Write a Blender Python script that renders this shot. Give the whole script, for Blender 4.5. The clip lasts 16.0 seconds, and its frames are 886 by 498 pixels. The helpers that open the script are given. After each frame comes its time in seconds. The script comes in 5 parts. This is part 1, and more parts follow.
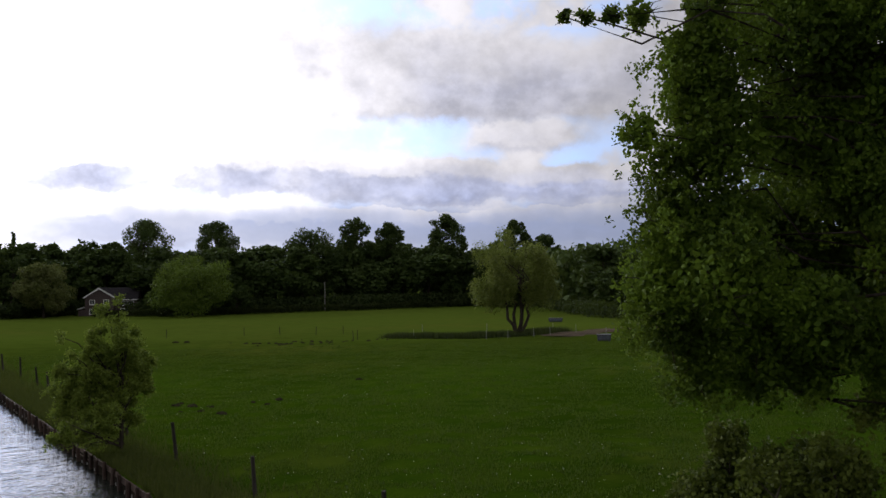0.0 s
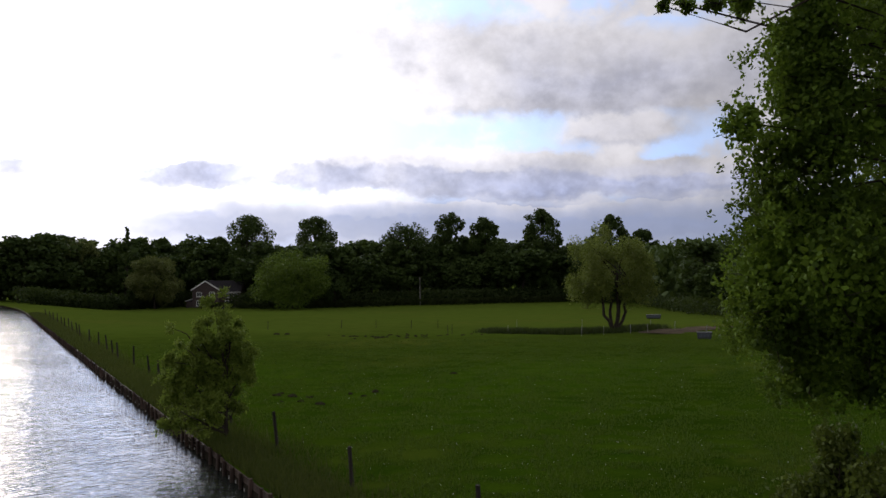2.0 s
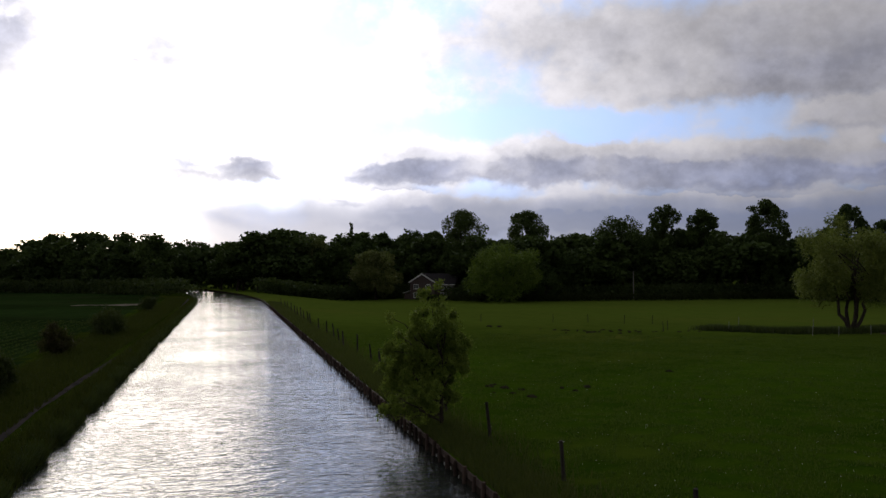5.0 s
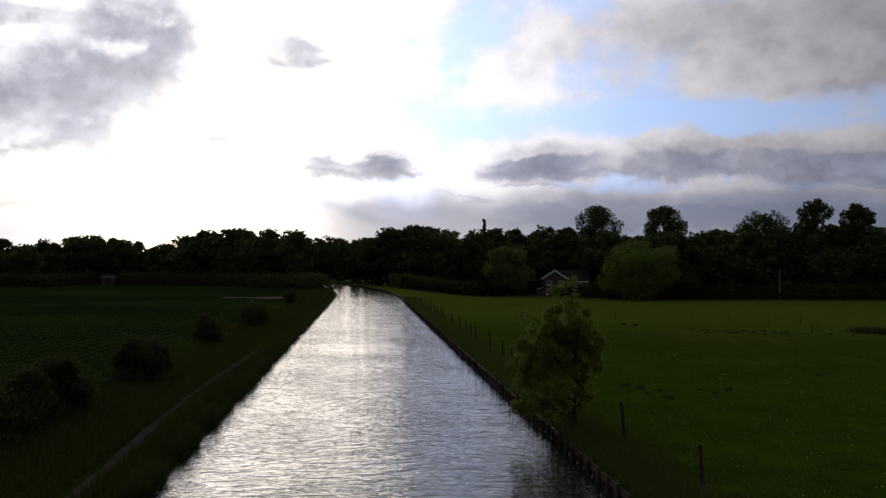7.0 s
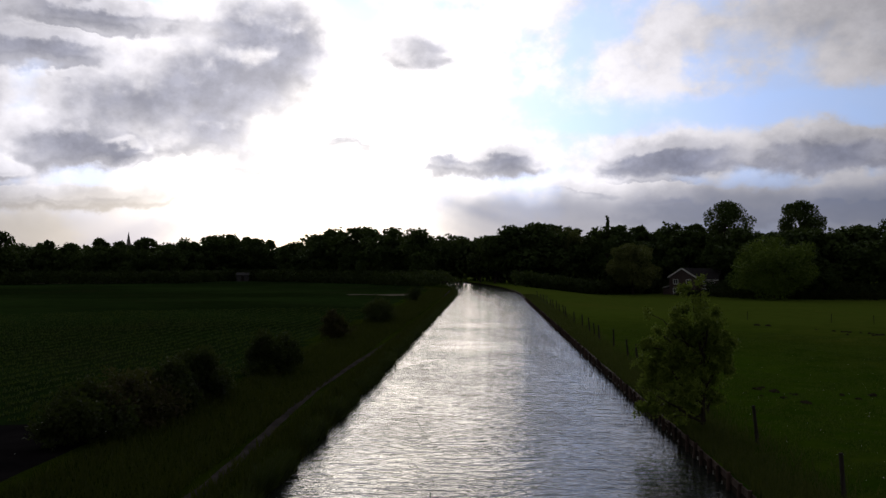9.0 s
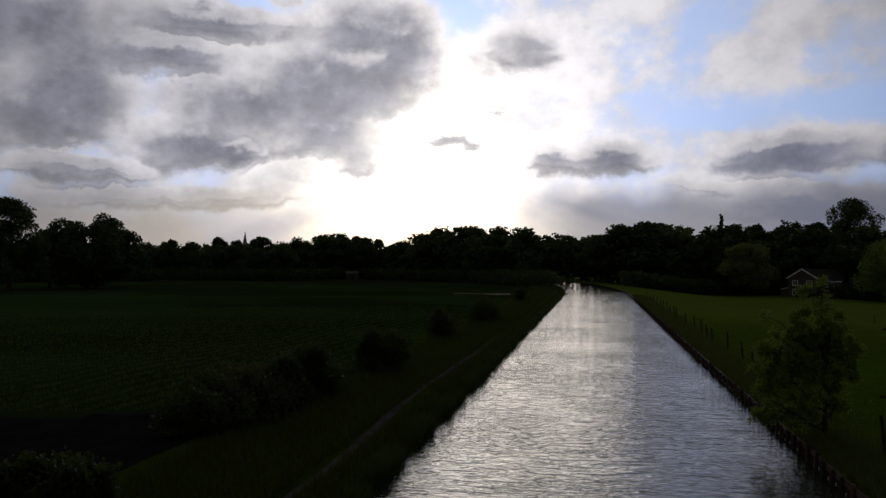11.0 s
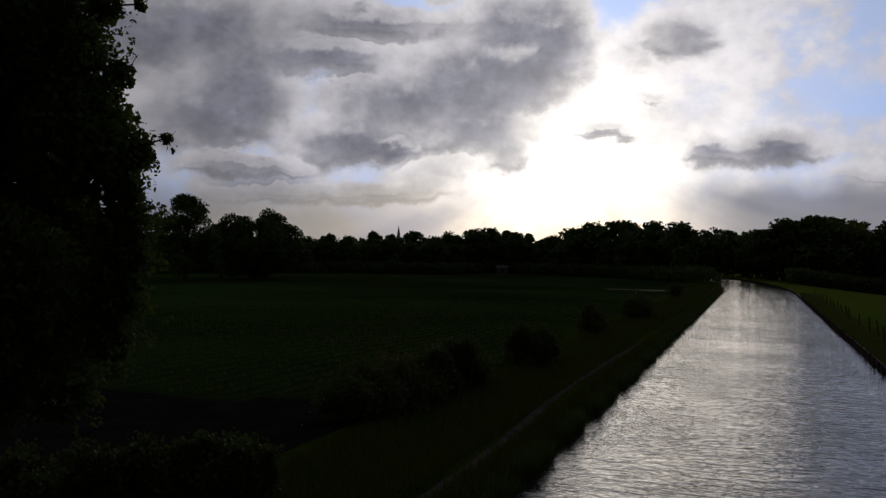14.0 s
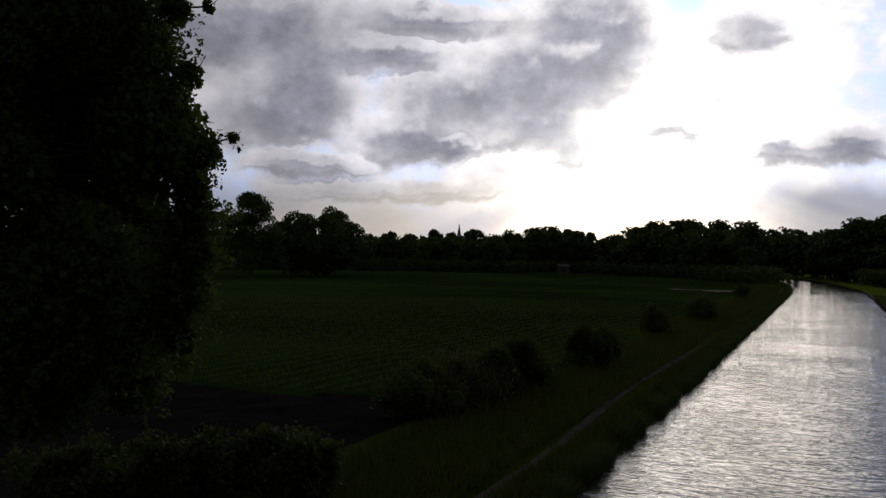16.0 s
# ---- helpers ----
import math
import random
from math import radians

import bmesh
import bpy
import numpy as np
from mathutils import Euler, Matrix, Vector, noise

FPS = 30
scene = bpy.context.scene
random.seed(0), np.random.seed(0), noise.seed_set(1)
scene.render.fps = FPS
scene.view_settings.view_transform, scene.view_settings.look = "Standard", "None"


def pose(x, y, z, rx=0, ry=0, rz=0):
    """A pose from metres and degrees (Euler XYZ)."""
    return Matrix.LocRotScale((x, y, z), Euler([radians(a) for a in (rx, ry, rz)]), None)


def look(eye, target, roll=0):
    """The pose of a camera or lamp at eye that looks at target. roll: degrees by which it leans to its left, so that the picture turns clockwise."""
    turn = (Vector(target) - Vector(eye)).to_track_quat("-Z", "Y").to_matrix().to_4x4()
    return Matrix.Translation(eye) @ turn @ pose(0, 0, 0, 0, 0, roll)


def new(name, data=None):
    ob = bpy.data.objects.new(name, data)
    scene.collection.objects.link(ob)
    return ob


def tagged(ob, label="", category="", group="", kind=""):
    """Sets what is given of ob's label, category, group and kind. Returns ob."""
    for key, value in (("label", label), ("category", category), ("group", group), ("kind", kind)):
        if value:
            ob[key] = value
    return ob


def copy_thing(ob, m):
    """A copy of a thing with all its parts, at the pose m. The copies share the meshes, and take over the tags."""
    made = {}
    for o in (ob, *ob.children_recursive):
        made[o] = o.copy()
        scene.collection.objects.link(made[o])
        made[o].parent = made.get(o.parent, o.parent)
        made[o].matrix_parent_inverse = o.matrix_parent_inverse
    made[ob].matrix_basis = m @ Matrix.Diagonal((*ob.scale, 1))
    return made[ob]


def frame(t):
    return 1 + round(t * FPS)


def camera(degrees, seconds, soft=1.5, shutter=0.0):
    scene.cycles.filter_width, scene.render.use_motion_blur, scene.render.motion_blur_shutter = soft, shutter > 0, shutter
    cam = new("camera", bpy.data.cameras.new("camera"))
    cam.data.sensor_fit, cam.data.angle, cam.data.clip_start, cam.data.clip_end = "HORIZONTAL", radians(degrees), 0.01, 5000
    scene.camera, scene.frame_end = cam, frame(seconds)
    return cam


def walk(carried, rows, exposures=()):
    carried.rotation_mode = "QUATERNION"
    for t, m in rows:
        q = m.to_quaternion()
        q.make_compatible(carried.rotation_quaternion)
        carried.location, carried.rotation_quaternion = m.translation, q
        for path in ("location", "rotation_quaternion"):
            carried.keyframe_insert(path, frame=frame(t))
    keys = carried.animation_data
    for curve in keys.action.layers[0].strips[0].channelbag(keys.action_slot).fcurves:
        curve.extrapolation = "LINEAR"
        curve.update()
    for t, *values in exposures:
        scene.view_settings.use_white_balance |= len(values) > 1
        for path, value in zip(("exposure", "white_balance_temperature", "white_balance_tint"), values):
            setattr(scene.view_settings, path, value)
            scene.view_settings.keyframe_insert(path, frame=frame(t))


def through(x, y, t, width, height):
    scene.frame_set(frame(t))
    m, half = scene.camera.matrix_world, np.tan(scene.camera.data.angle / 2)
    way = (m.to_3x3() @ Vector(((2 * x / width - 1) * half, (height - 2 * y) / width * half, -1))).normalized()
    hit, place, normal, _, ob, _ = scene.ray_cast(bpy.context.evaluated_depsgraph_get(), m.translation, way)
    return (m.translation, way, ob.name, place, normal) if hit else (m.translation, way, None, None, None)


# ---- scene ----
# ---- camera and its walk ----
cam = camera(56.7, 16.0, soft=1.5)
PATH = [  # seconds, x, y, z, tilt, roll, turn
    (0.0, 0.0, 0.0, 6.6, 91.95, 1.09, -35.90),
    (0.5, 0.0, 0.0, 6.6, 91.69, 0.96, -34.11),
    (1.0, 0.0, 0.0, 6.6, 91.71, 0.85, -32.52),
    (1.5, 0.0, 0.0, 6.6, 91.69, 0.85, -31.18),
    (2.0, 0.0, 0.0, 6.6, 91.70, 0.75, -29.32),
    (2.5, 0.0, 0.0, 6.6, 91.69, 0.59, -27.24),
    (3.0, 0.0, 0.0, 6.6, 91.62, 0.53, -24.72),
    (3.5, 0.0, 0.0, 6.6, 91.58, 0.47, -22.59),
    (4.0, 0.0, 0.0, 6.6, 91.53, 0.37, -19.97),
    (4.5, 0.0, 0.0, 6.6, 91.47, 0.45, -17.26),
    (7.0, 0.0, 0.0, 6.6, 91.19, 0.05, -5.42),
    (7.5, 0.0, 0.0, 6.6, 91.16, 0.13, -3.33),
    (8.0, 0.0, 0.0, 6.6, 91.12, -0.00, -1.06),
    (8.5, 0.0, 0.0, 6.6, 91.09, -0.02, 0.90),
    (9.0, 0.0, 0.0, 6.6, 91.04, 0.03, 3.04),
    (11.5, 0.0, 0.0, 6.6, 90.90, -0.36, 12.18),
    (12.0, 0.0, 0.0, 6.6, 90.78, -0.51, 14.08),
    (12.5, 0.0, 0.0, 6.6, 90.71, -0.53, 16.16),
    (13.0, 0.0, 0.0, 6.6, 90.69, -0.48, 17.63),
    (13.5, 0.0, 0.0, 6.6, 90.61, -0.53, 19.25),
    (14.0, 0.0, 0.0, 6.6, 90.51, -0.62, 20.89),
    (14.5, 0.0, 0.0, 6.6, 90.43, -0.81, 22.02),
    (15.0, 0.0, 0.0, 6.6, 90.41, -0.91, 23.12),
    (15.5, 0.0, 0.0, 6.6, 90.35, -0.94, 24.24),
    (16.0, 0.0, 0.0, 6.6, 90.32, -1.00, 25.10),
]
EXPOSURES = [
    (0.0, 2.15), (2.0, 2.08), (3.5, 1.74), (4.5, 1.43), (7.0, 0.82), (9.0, 0.68), (11.5, -0.06), (12.5, -0.26),
    (13.5, -0.24), (14.5, 0.02), (15.5, 0.32), (16.0, 0.45),
]
walk(cam, [(t, pose(*row)) for t, *row in PATH], EXPOSURES)

# ---- sky and sun ----
SUN_AZ, SUN_EL = 12.4, 5.8          # degrees left of the canal's line, degrees up

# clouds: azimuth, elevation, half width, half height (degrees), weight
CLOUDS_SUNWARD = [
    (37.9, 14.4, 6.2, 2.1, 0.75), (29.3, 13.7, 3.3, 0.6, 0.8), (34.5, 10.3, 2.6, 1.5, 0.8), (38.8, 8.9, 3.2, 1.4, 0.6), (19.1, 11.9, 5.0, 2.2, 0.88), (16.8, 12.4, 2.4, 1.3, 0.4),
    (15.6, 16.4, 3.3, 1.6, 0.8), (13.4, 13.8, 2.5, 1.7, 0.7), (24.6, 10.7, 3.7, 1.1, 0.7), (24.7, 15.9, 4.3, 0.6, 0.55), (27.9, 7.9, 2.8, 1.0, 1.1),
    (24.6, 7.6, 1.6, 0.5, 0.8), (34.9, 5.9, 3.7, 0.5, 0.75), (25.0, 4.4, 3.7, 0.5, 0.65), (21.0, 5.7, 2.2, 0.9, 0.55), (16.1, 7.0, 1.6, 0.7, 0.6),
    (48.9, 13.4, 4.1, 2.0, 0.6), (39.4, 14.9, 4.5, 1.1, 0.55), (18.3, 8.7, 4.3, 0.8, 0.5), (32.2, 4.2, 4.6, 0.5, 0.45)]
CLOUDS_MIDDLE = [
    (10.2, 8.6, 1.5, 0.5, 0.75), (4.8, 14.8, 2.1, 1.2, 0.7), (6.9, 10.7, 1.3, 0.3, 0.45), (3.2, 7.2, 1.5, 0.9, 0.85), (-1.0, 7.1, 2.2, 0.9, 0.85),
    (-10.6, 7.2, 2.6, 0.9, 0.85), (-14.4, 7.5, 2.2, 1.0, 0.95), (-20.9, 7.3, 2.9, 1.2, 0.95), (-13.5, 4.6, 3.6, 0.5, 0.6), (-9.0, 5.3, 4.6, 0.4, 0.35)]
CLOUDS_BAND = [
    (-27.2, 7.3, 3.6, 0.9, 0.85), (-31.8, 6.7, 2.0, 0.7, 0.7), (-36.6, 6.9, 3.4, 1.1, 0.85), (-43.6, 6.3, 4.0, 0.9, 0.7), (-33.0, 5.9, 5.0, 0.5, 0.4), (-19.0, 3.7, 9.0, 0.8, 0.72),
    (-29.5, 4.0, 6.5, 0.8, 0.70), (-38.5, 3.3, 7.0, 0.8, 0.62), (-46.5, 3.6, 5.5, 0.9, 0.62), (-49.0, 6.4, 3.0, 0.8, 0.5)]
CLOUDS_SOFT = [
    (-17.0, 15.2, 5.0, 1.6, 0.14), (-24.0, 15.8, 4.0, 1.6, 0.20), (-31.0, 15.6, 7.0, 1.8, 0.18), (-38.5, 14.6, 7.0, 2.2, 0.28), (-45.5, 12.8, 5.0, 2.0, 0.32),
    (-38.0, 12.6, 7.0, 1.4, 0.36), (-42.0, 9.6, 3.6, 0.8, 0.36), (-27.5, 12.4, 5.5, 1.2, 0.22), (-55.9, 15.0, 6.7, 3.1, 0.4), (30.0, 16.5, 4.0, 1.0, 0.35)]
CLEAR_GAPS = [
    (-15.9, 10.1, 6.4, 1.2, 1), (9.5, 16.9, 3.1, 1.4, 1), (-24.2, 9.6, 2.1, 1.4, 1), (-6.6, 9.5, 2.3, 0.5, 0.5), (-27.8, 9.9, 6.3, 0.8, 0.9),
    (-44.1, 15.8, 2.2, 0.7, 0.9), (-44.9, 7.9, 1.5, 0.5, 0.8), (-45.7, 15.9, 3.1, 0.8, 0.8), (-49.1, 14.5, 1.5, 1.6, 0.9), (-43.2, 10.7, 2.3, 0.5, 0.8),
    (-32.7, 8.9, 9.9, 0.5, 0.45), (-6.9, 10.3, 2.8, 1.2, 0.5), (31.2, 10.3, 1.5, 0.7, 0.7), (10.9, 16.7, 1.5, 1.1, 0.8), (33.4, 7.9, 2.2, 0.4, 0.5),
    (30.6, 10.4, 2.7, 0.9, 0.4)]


class Nodes:
    """A thin wrapper that wires shader nodes in few words."""

    def __init__(self, tree):
        self.t = tree

    def put(self, value, socket):
        if isinstance(value, bpy.types.NodeSocket):
            self.t.links.new(value, socket)
        elif value is not None:
            socket.default_value = value

    def node(self, kind, **props):
        n = self.t.nodes.new(kind)
        for k, v in props.items():
            setattr(n, k, v)
        return n

    def math(self, op, a, b=None, c=None, clamp=False):
        n = self.node("ShaderNodeMath", operation=op, use_clamp=clamp)
        for s, v in zip(n.inputs, (a, b, c)):
            self.put(v, s)
        return n.outputs[0]

    def vec(self, op, a, b=None, scale=None):
        n = self.node("ShaderNodeVectorMath", operation=op)
        self.put(a, n.inputs[0])
        self.put(b, n.inputs[1])
        if scale is not None:
            self.put(scale, n.inputs["Scale"])
        return n.outputs["Value"] if op in ("LENGTH", "DOT_PRODUCT", "DISTANCE") else n.outputs[0]

    def noise(self, vector, scale, detail=4.0, rough=0.55, distort=0.0, colour=False):
        n = self.node("ShaderNodeTexNoise")
        self.put(vector, n.inputs["Vector"])
        for k, v in (("Scale", scale), ("Detail", detail), ("Roughness", rough), ("Distortion", distort)):
            self.put(v, n.inputs[k])
        return n.outputs["Color"] if colour else n.outputs["Fac"]

    def step(self, v, a, b, lo=0.0, hi=1.0):
        n = self.node("ShaderNodeMapRange", interpolation_type="SMOOTHSTEP")
        for s, x in zip(n.inputs, (v, a, b, lo, hi)):
            self.put(x, s)
        return n.outputs[0]

    def mix(self, fac, a, b, blend="MIX"):
        n = self.node("ShaderNodeMix", data_type="RGBA", blend_type=blend)
        self.put(fac, n.inputs[0])
        self.put(a, n.inputs[6])
        self.put(b, n.inputs[7])
        return n.outputs[2]

    def xyz(self, x, y, z):
        n = self.node("ShaderNodeCombineXYZ")
        for s, v in zip(n.inputs, (x, y, z)):
            self.put(v, s)
        return n.outputs[0]


def make_sky():
    world = bpy.data.worlds.new("evening_sky")
    scene.world = world
    world.use_nodes = True
    world.node_tree.nodes.clear()
    k = Nodes(world.node_tree)
    way = k.node("ShaderNodeTexCoord").outputs["Generated"]
    split = k.node("ShaderNodeSeparateXYZ")
    k.put(way, split.inputs[0])
    x, y, z = split.outputs
    deg = 180 / math.pi
    az = k.math("MULTIPLY", k.math("ARCTAN2", k.math("MULTIPLY", x, -1.0), y), deg)
    el = k.math("MULTIPLY", k.math("ARCSINE", z), deg)
    flat = k.xyz(az, el, 0.0)
    # cloud billows are flatter than wide: stretch the noise, and bend the cloud outlines with it
    tall = k.vec("MULTIPLY", way, (1.0, 1.0, 1.25))
    big = k.vec("SUBTRACT", k.noise(tall, 9.0, 2.0, 0.5, colour=True), (0.5, 0.5, 0.5))
    small = k.vec("SUBTRACT", k.noise(tall, 30.0, 4.0, 0.6, colour=True), (0.5, 0.5, 0.5))
    place = k.vec("ADD", flat, k.vec("MULTIPLY", big, (2.6, 1.2, 0.0)))
    place = k.vec("ADD", place, k.vec("MULTIPLY", small, (2.0, 1.6, 0.0)))

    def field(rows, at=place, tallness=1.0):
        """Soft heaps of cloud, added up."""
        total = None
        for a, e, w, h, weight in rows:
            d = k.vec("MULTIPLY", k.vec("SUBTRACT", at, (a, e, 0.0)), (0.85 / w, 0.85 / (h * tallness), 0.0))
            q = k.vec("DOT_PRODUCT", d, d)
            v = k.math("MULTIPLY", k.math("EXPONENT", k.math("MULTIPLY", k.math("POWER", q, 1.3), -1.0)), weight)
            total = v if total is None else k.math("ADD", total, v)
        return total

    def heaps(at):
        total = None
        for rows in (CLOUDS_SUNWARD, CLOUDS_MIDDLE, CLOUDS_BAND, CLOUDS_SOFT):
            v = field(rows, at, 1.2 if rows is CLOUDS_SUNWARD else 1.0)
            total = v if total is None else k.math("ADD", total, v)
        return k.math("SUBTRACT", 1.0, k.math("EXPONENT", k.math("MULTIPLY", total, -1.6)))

    # outside the seen part the cover goes on as broken cloud
    away = k.step(k.math("ABSOLUTE", az), 50.0, 75.0)
    high = k.step(el, 22.0, 38.0)
    rest = k.math("MULTIPLY", k.math("MAXIMUM", away, high), k.step(k.noise(tall, 4.0, 5.0), 0.40, 0.64, 0.0, 0.6))

    # loose small clouds between the large ones, on the sun's side and over it
    loose = k.math("MULTIPLY", k.step(k.noise(k.vec("MULTIPLY", way, (1.0, 1.0, 1.9)), 15.0, 5.0, 0.5, 0.0), 0.44, 0.74, 0.0, 0.6),
                   k.math("MULTIPLY", k.step(az, -4.0, 12.0), k.step(el, 3.0, 6.5)))

    def puffs(at):
        """Rounded billows at several sizes, about zero in the mean."""
        v = k.node("ShaderNodeTexVoronoi", feature="SMOOTH_F1", normalize=True)
        k.put(k.vec("ADD", at, k.vec("SCALE", small, scale=0.05)), v.inputs["Vector"])
        for name, value in (("Scale", 15.0), ("Detail", 1.0), ("Roughness", 0.5), ("Smoothness", 0.9)):
            v.inputs[name].default_value = value
        fbm = k.math("SUBTRACT", k.noise(at, 12.0, 6.0, 0.52), 0.5)
        return k.math("ADD", k.math("MULTIPLY", fbm, 0.85), k.math("MULTIPLY", k.math("SUBTRACT", 0.42, v.outputs["Distance"]), 0.45))

    def depth_at(at, way_at):
        t = k.math("MAXIMUM", heaps(at), k.math("MAXIMUM", rest, loose))
        return k.math("ADD", t, k.math("MULTIPLY", puffs(way_at), k.step(t, 0.0, 0.7, 0.06, 1.0)))

    depth = depth_at(place, tall)
    # the same a little higher and nearer the sun: what lies open there is lit
    over = depth_at(k.vec("ADD", place, (0.0, 0.55, 0.0)), k.vec("ADD", tall, (0.0, 0.0, 0.019)))
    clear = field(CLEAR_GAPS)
    billow = k.noise(tall, 17.0, 6.0, 0.55)
    fine = k.noise(tall, 55.0, 5.0, 0.6)

    sun_way = Vector((-math.sin(radians(SUN_AZ)) * math.cos(radians(SUN_EL)),
                      math.cos(radians(SUN_AZ)) * math.cos(radians(SUN_EL)), math.sin(radians(SUN_EL))))
    off = k.math("MULTIPLY", k.math("ARCCOSINE", k.vec("DOT_PRODUCT", way, tuple(sun_way))), deg)
    near = k.math("EXPONENT", k.math("MULTIPLY", k.math("POWER", k.math("DIVIDE", off, 6.0), 1.8), -1.0))
    wide = k.math("EXPONENT", k.math("DIVIDE", off, -30.0))

    nishita = k.node("ShaderNodeTexSky", sky_type="NISHITA", sun_disc=False)
    nishita.sun_elevation, nishita.sun_rotation = radians(SUN_EL), radians(-SUN_AZ)
    nishita.air_density, nishita.dust_density, nishita.ozone_density = 1.0, 1.5, 2.0

    def tint(rgb, amount):
        return k.vec("SCALE", rgb, scale=amount)

    # brightness added to the unseen sky behind and overhead, to light the scene
    base = k.math("ADD", 0.05, k.math("MULTIPLY", k.math("MAXIMUM", away, k.step(el, 18.0, 34.0)), 0.17))
    bright = k.math("EXPONENT", k.math("DIVIDE", off, -21.0))
    blue = k.vec("ADD", k.vec("SCALE", nishita.outputs[0], scale=0.01),
                 tint((0.44, 0.60, 1.0), k.math("ADD", 0.015, k.math("MULTIPLY", wide, 1.55))))
    # thin cloud lets the light through: creamy towards the sun, cooler away from it
    shade = k.step(k.math("ADD", k.math("MULTIPLY", k.noise(tall, 11.0, 6.0, 0.62), 0.6), k.math("MULTIPLY", billow, 0.4)), 0.32, 0.64, 0.74, 1.15)
    cream = k.mix(k.step(off, 18.0, 4.0), (1.0, 0.97, 1.03, 1), (1.03, 0.97, 0.93, 1))
    lit = k.vec("ADD", tint(cream, k.math("MULTIPLY", shade, k.math("ADD", base, k.math("MULTIPLY", bright, k.step(az, 26.0, 12.0, 1.35, 1.5))))),
                tint((1.0, 0.94, 0.82), k.math("MULTIPLY", near, 0.3)))
    low = k.step(el, 9.0, 3.5)
    grey = k.mix(k.math("MULTIPLY", low, k.step(az, 5.0, -12.0)), (0.95, 0.96, 1.17, 1), (0.80, 0.91, 1.42, 1))
    inside = k.step(k.math("ADD", k.math("MULTIPLY", fine, 0.4), k.math("MULTIPLY", billow, 0.6)), 0.36, 0.66, 0.85, 1.25)
    dark = k.vec("ADD", tint(grey, k.math("MULTIPLY", inside, k.math("ADD", 0.080, k.math("MULTIPLY", wide, 0.23)))),
                 tint((1.0, 0.92, 0.80), k.math("MULTIPLY", near, 0.35)))
    # the unseen sky overhead and behind is dimmed, to lower its light
    dim = k.step(k.math("MAXIMUM", k.step(el, 32.0, 60.0), k.step(k.math("ABSOLUTE", az), 55.0, 110.0)), 0.0, 1.0, 1.0, 0.75)
    # thin bright cloud everywhere but in the clear gaps
    ragged = k.math("ADD", k.math("MULTIPLY", k.math("SUBTRACT", billow, 0.5), 1.1), k.math("MULTIPLY", k.math("SUBTRACT", fine, 0.5), 0.35))
    veil = k.math("SUBTRACT", 1.0, k.step(k.math("SUBTRACT", clear, ragged), 0.1, 0.95, 0.0, 0.92))
    thin = k.step(k.noise(tall, 11.0, 6.0, 0.55), 0.56, 0.38, 0.0, 0.8)
    veil = k.math("MULTIPLY", veil, k.math("SUBTRACT", 1.0, k.math("MULTIPLY", thin, k.step(off, 6.0, 16.0))))
    colour = k.mix(veil, blue, lit)
    # thicker cloud over it: it darkens with its depth, with bright thin edges and lit tops
    cover = k.step(depth, 0.04, 0.40)
    body = k.mix(k.step(depth, 0.25, 0.92), tint(lit, 0.97), dark)
    slope = k.math("SUBTRACT", depth, over)
    body = k.mix(k.step(slope, 0.03, 0.26, 0.0, 0.55), body, tint(lit, 0.97))
    body = k.mix(k.step(slope, 0.0, -0.22, 0.0, 0.7), body, tint(dark, 0.8))
    colour = k.mix(cover, colour, body)
    # smooth dark veils of far rain, low down on both sides of the sun
    wob = k.math("ADD", el, k.math("MULTIPLY", k.math("SUBTRACT", k.noise(tall, 9.0, 3.0), 0.5), 3.0))
    rain = k.math("MULTIPLY", k.math("MULTIPLY", k.step(wob, 6.2, 3.6), k.step(az, 8.5, 0.0)), 0.85)
    colour = k.mix(rain, colour, tint((0.80, 0.92, 1.34), k.math("ADD", 0.055, k.math("MULTIPLY", wide, 0.17))))
    rain = k.math("MULTIPLY", k.math("MULTIPLY", k.step(wob, 6.5, 2.4), k.step(az, 14.0, 30.0)), 0.85)
    colour = k.mix(rain, colour, tint((0.96, 0.95, 1.04), k.math("ADD", 0.05, k.math("MULTIPLY", wide, 0.22))))
    # low sunbeams under the cloud
    fan = k.math("ARCTAN2", k.math("SUBTRACT", az, SUN_AZ), k.math("SUBTRACT", el, SUN_EL + 2.0))
    beams = k.step(k.noise(k.xyz(k.math("MULTIPLY", fan, 4.5), 3.1, 0.0), 1.0, 2.0), 0.36, 0.68)
    below = k.math("MULTIPLY", k.step(el, 7.0, 3.5), k.math("EXPONENT", k.math("DIVIDE", off, -11.0)))
    colour = k.vec("ADD", colour, tint((1.0, 0.86, 0.64), k.math("MULTIPLY", k.math("MULTIPLY", beams, below), 0.6)))
    # warm haze low down, under the sun
    haze = k.math("MULTIPLY", k.step(el, 6.0, 0.5), k.math("EXPONENT", k.math("DIVIDE", k.math("ABSOLUTE", k.math("SUBTRACT", az, SUN_AZ)), -12.0)))
    colour = k.vec("ADD", colour, tint((1.0, 0.80, 0.55), k.math("MULTIPLY", haze, 0.2)))
    colour = k.mix(haze, colour, k.vec("MULTIPLY", colour, (0.98, 0.86, 0.66)))
    colour = k.vec("SCALE", colour, scale=dim)
    bg = k.node("ShaderNodeBackground")
    k.put(colour, bg.inputs["Color"])
    bg.inputs["Strength"].default_value = 1.0
    out = k.node("ShaderNodeOutputWorld")
    k.put(bg.outputs[0], out.inputs[0])
    return sun_way


SUN_WAY = make_sky()
sun = new("sun", bpy.data.lights.new("sun", "SUN"))
sun.data.energy, sun.data.angle, sun.data.color = 0.25, radians(30), (1.0, 0.88, 0.7)
sun.matrix_world = look(SUN_WAY * 100, (0, 0, 0))

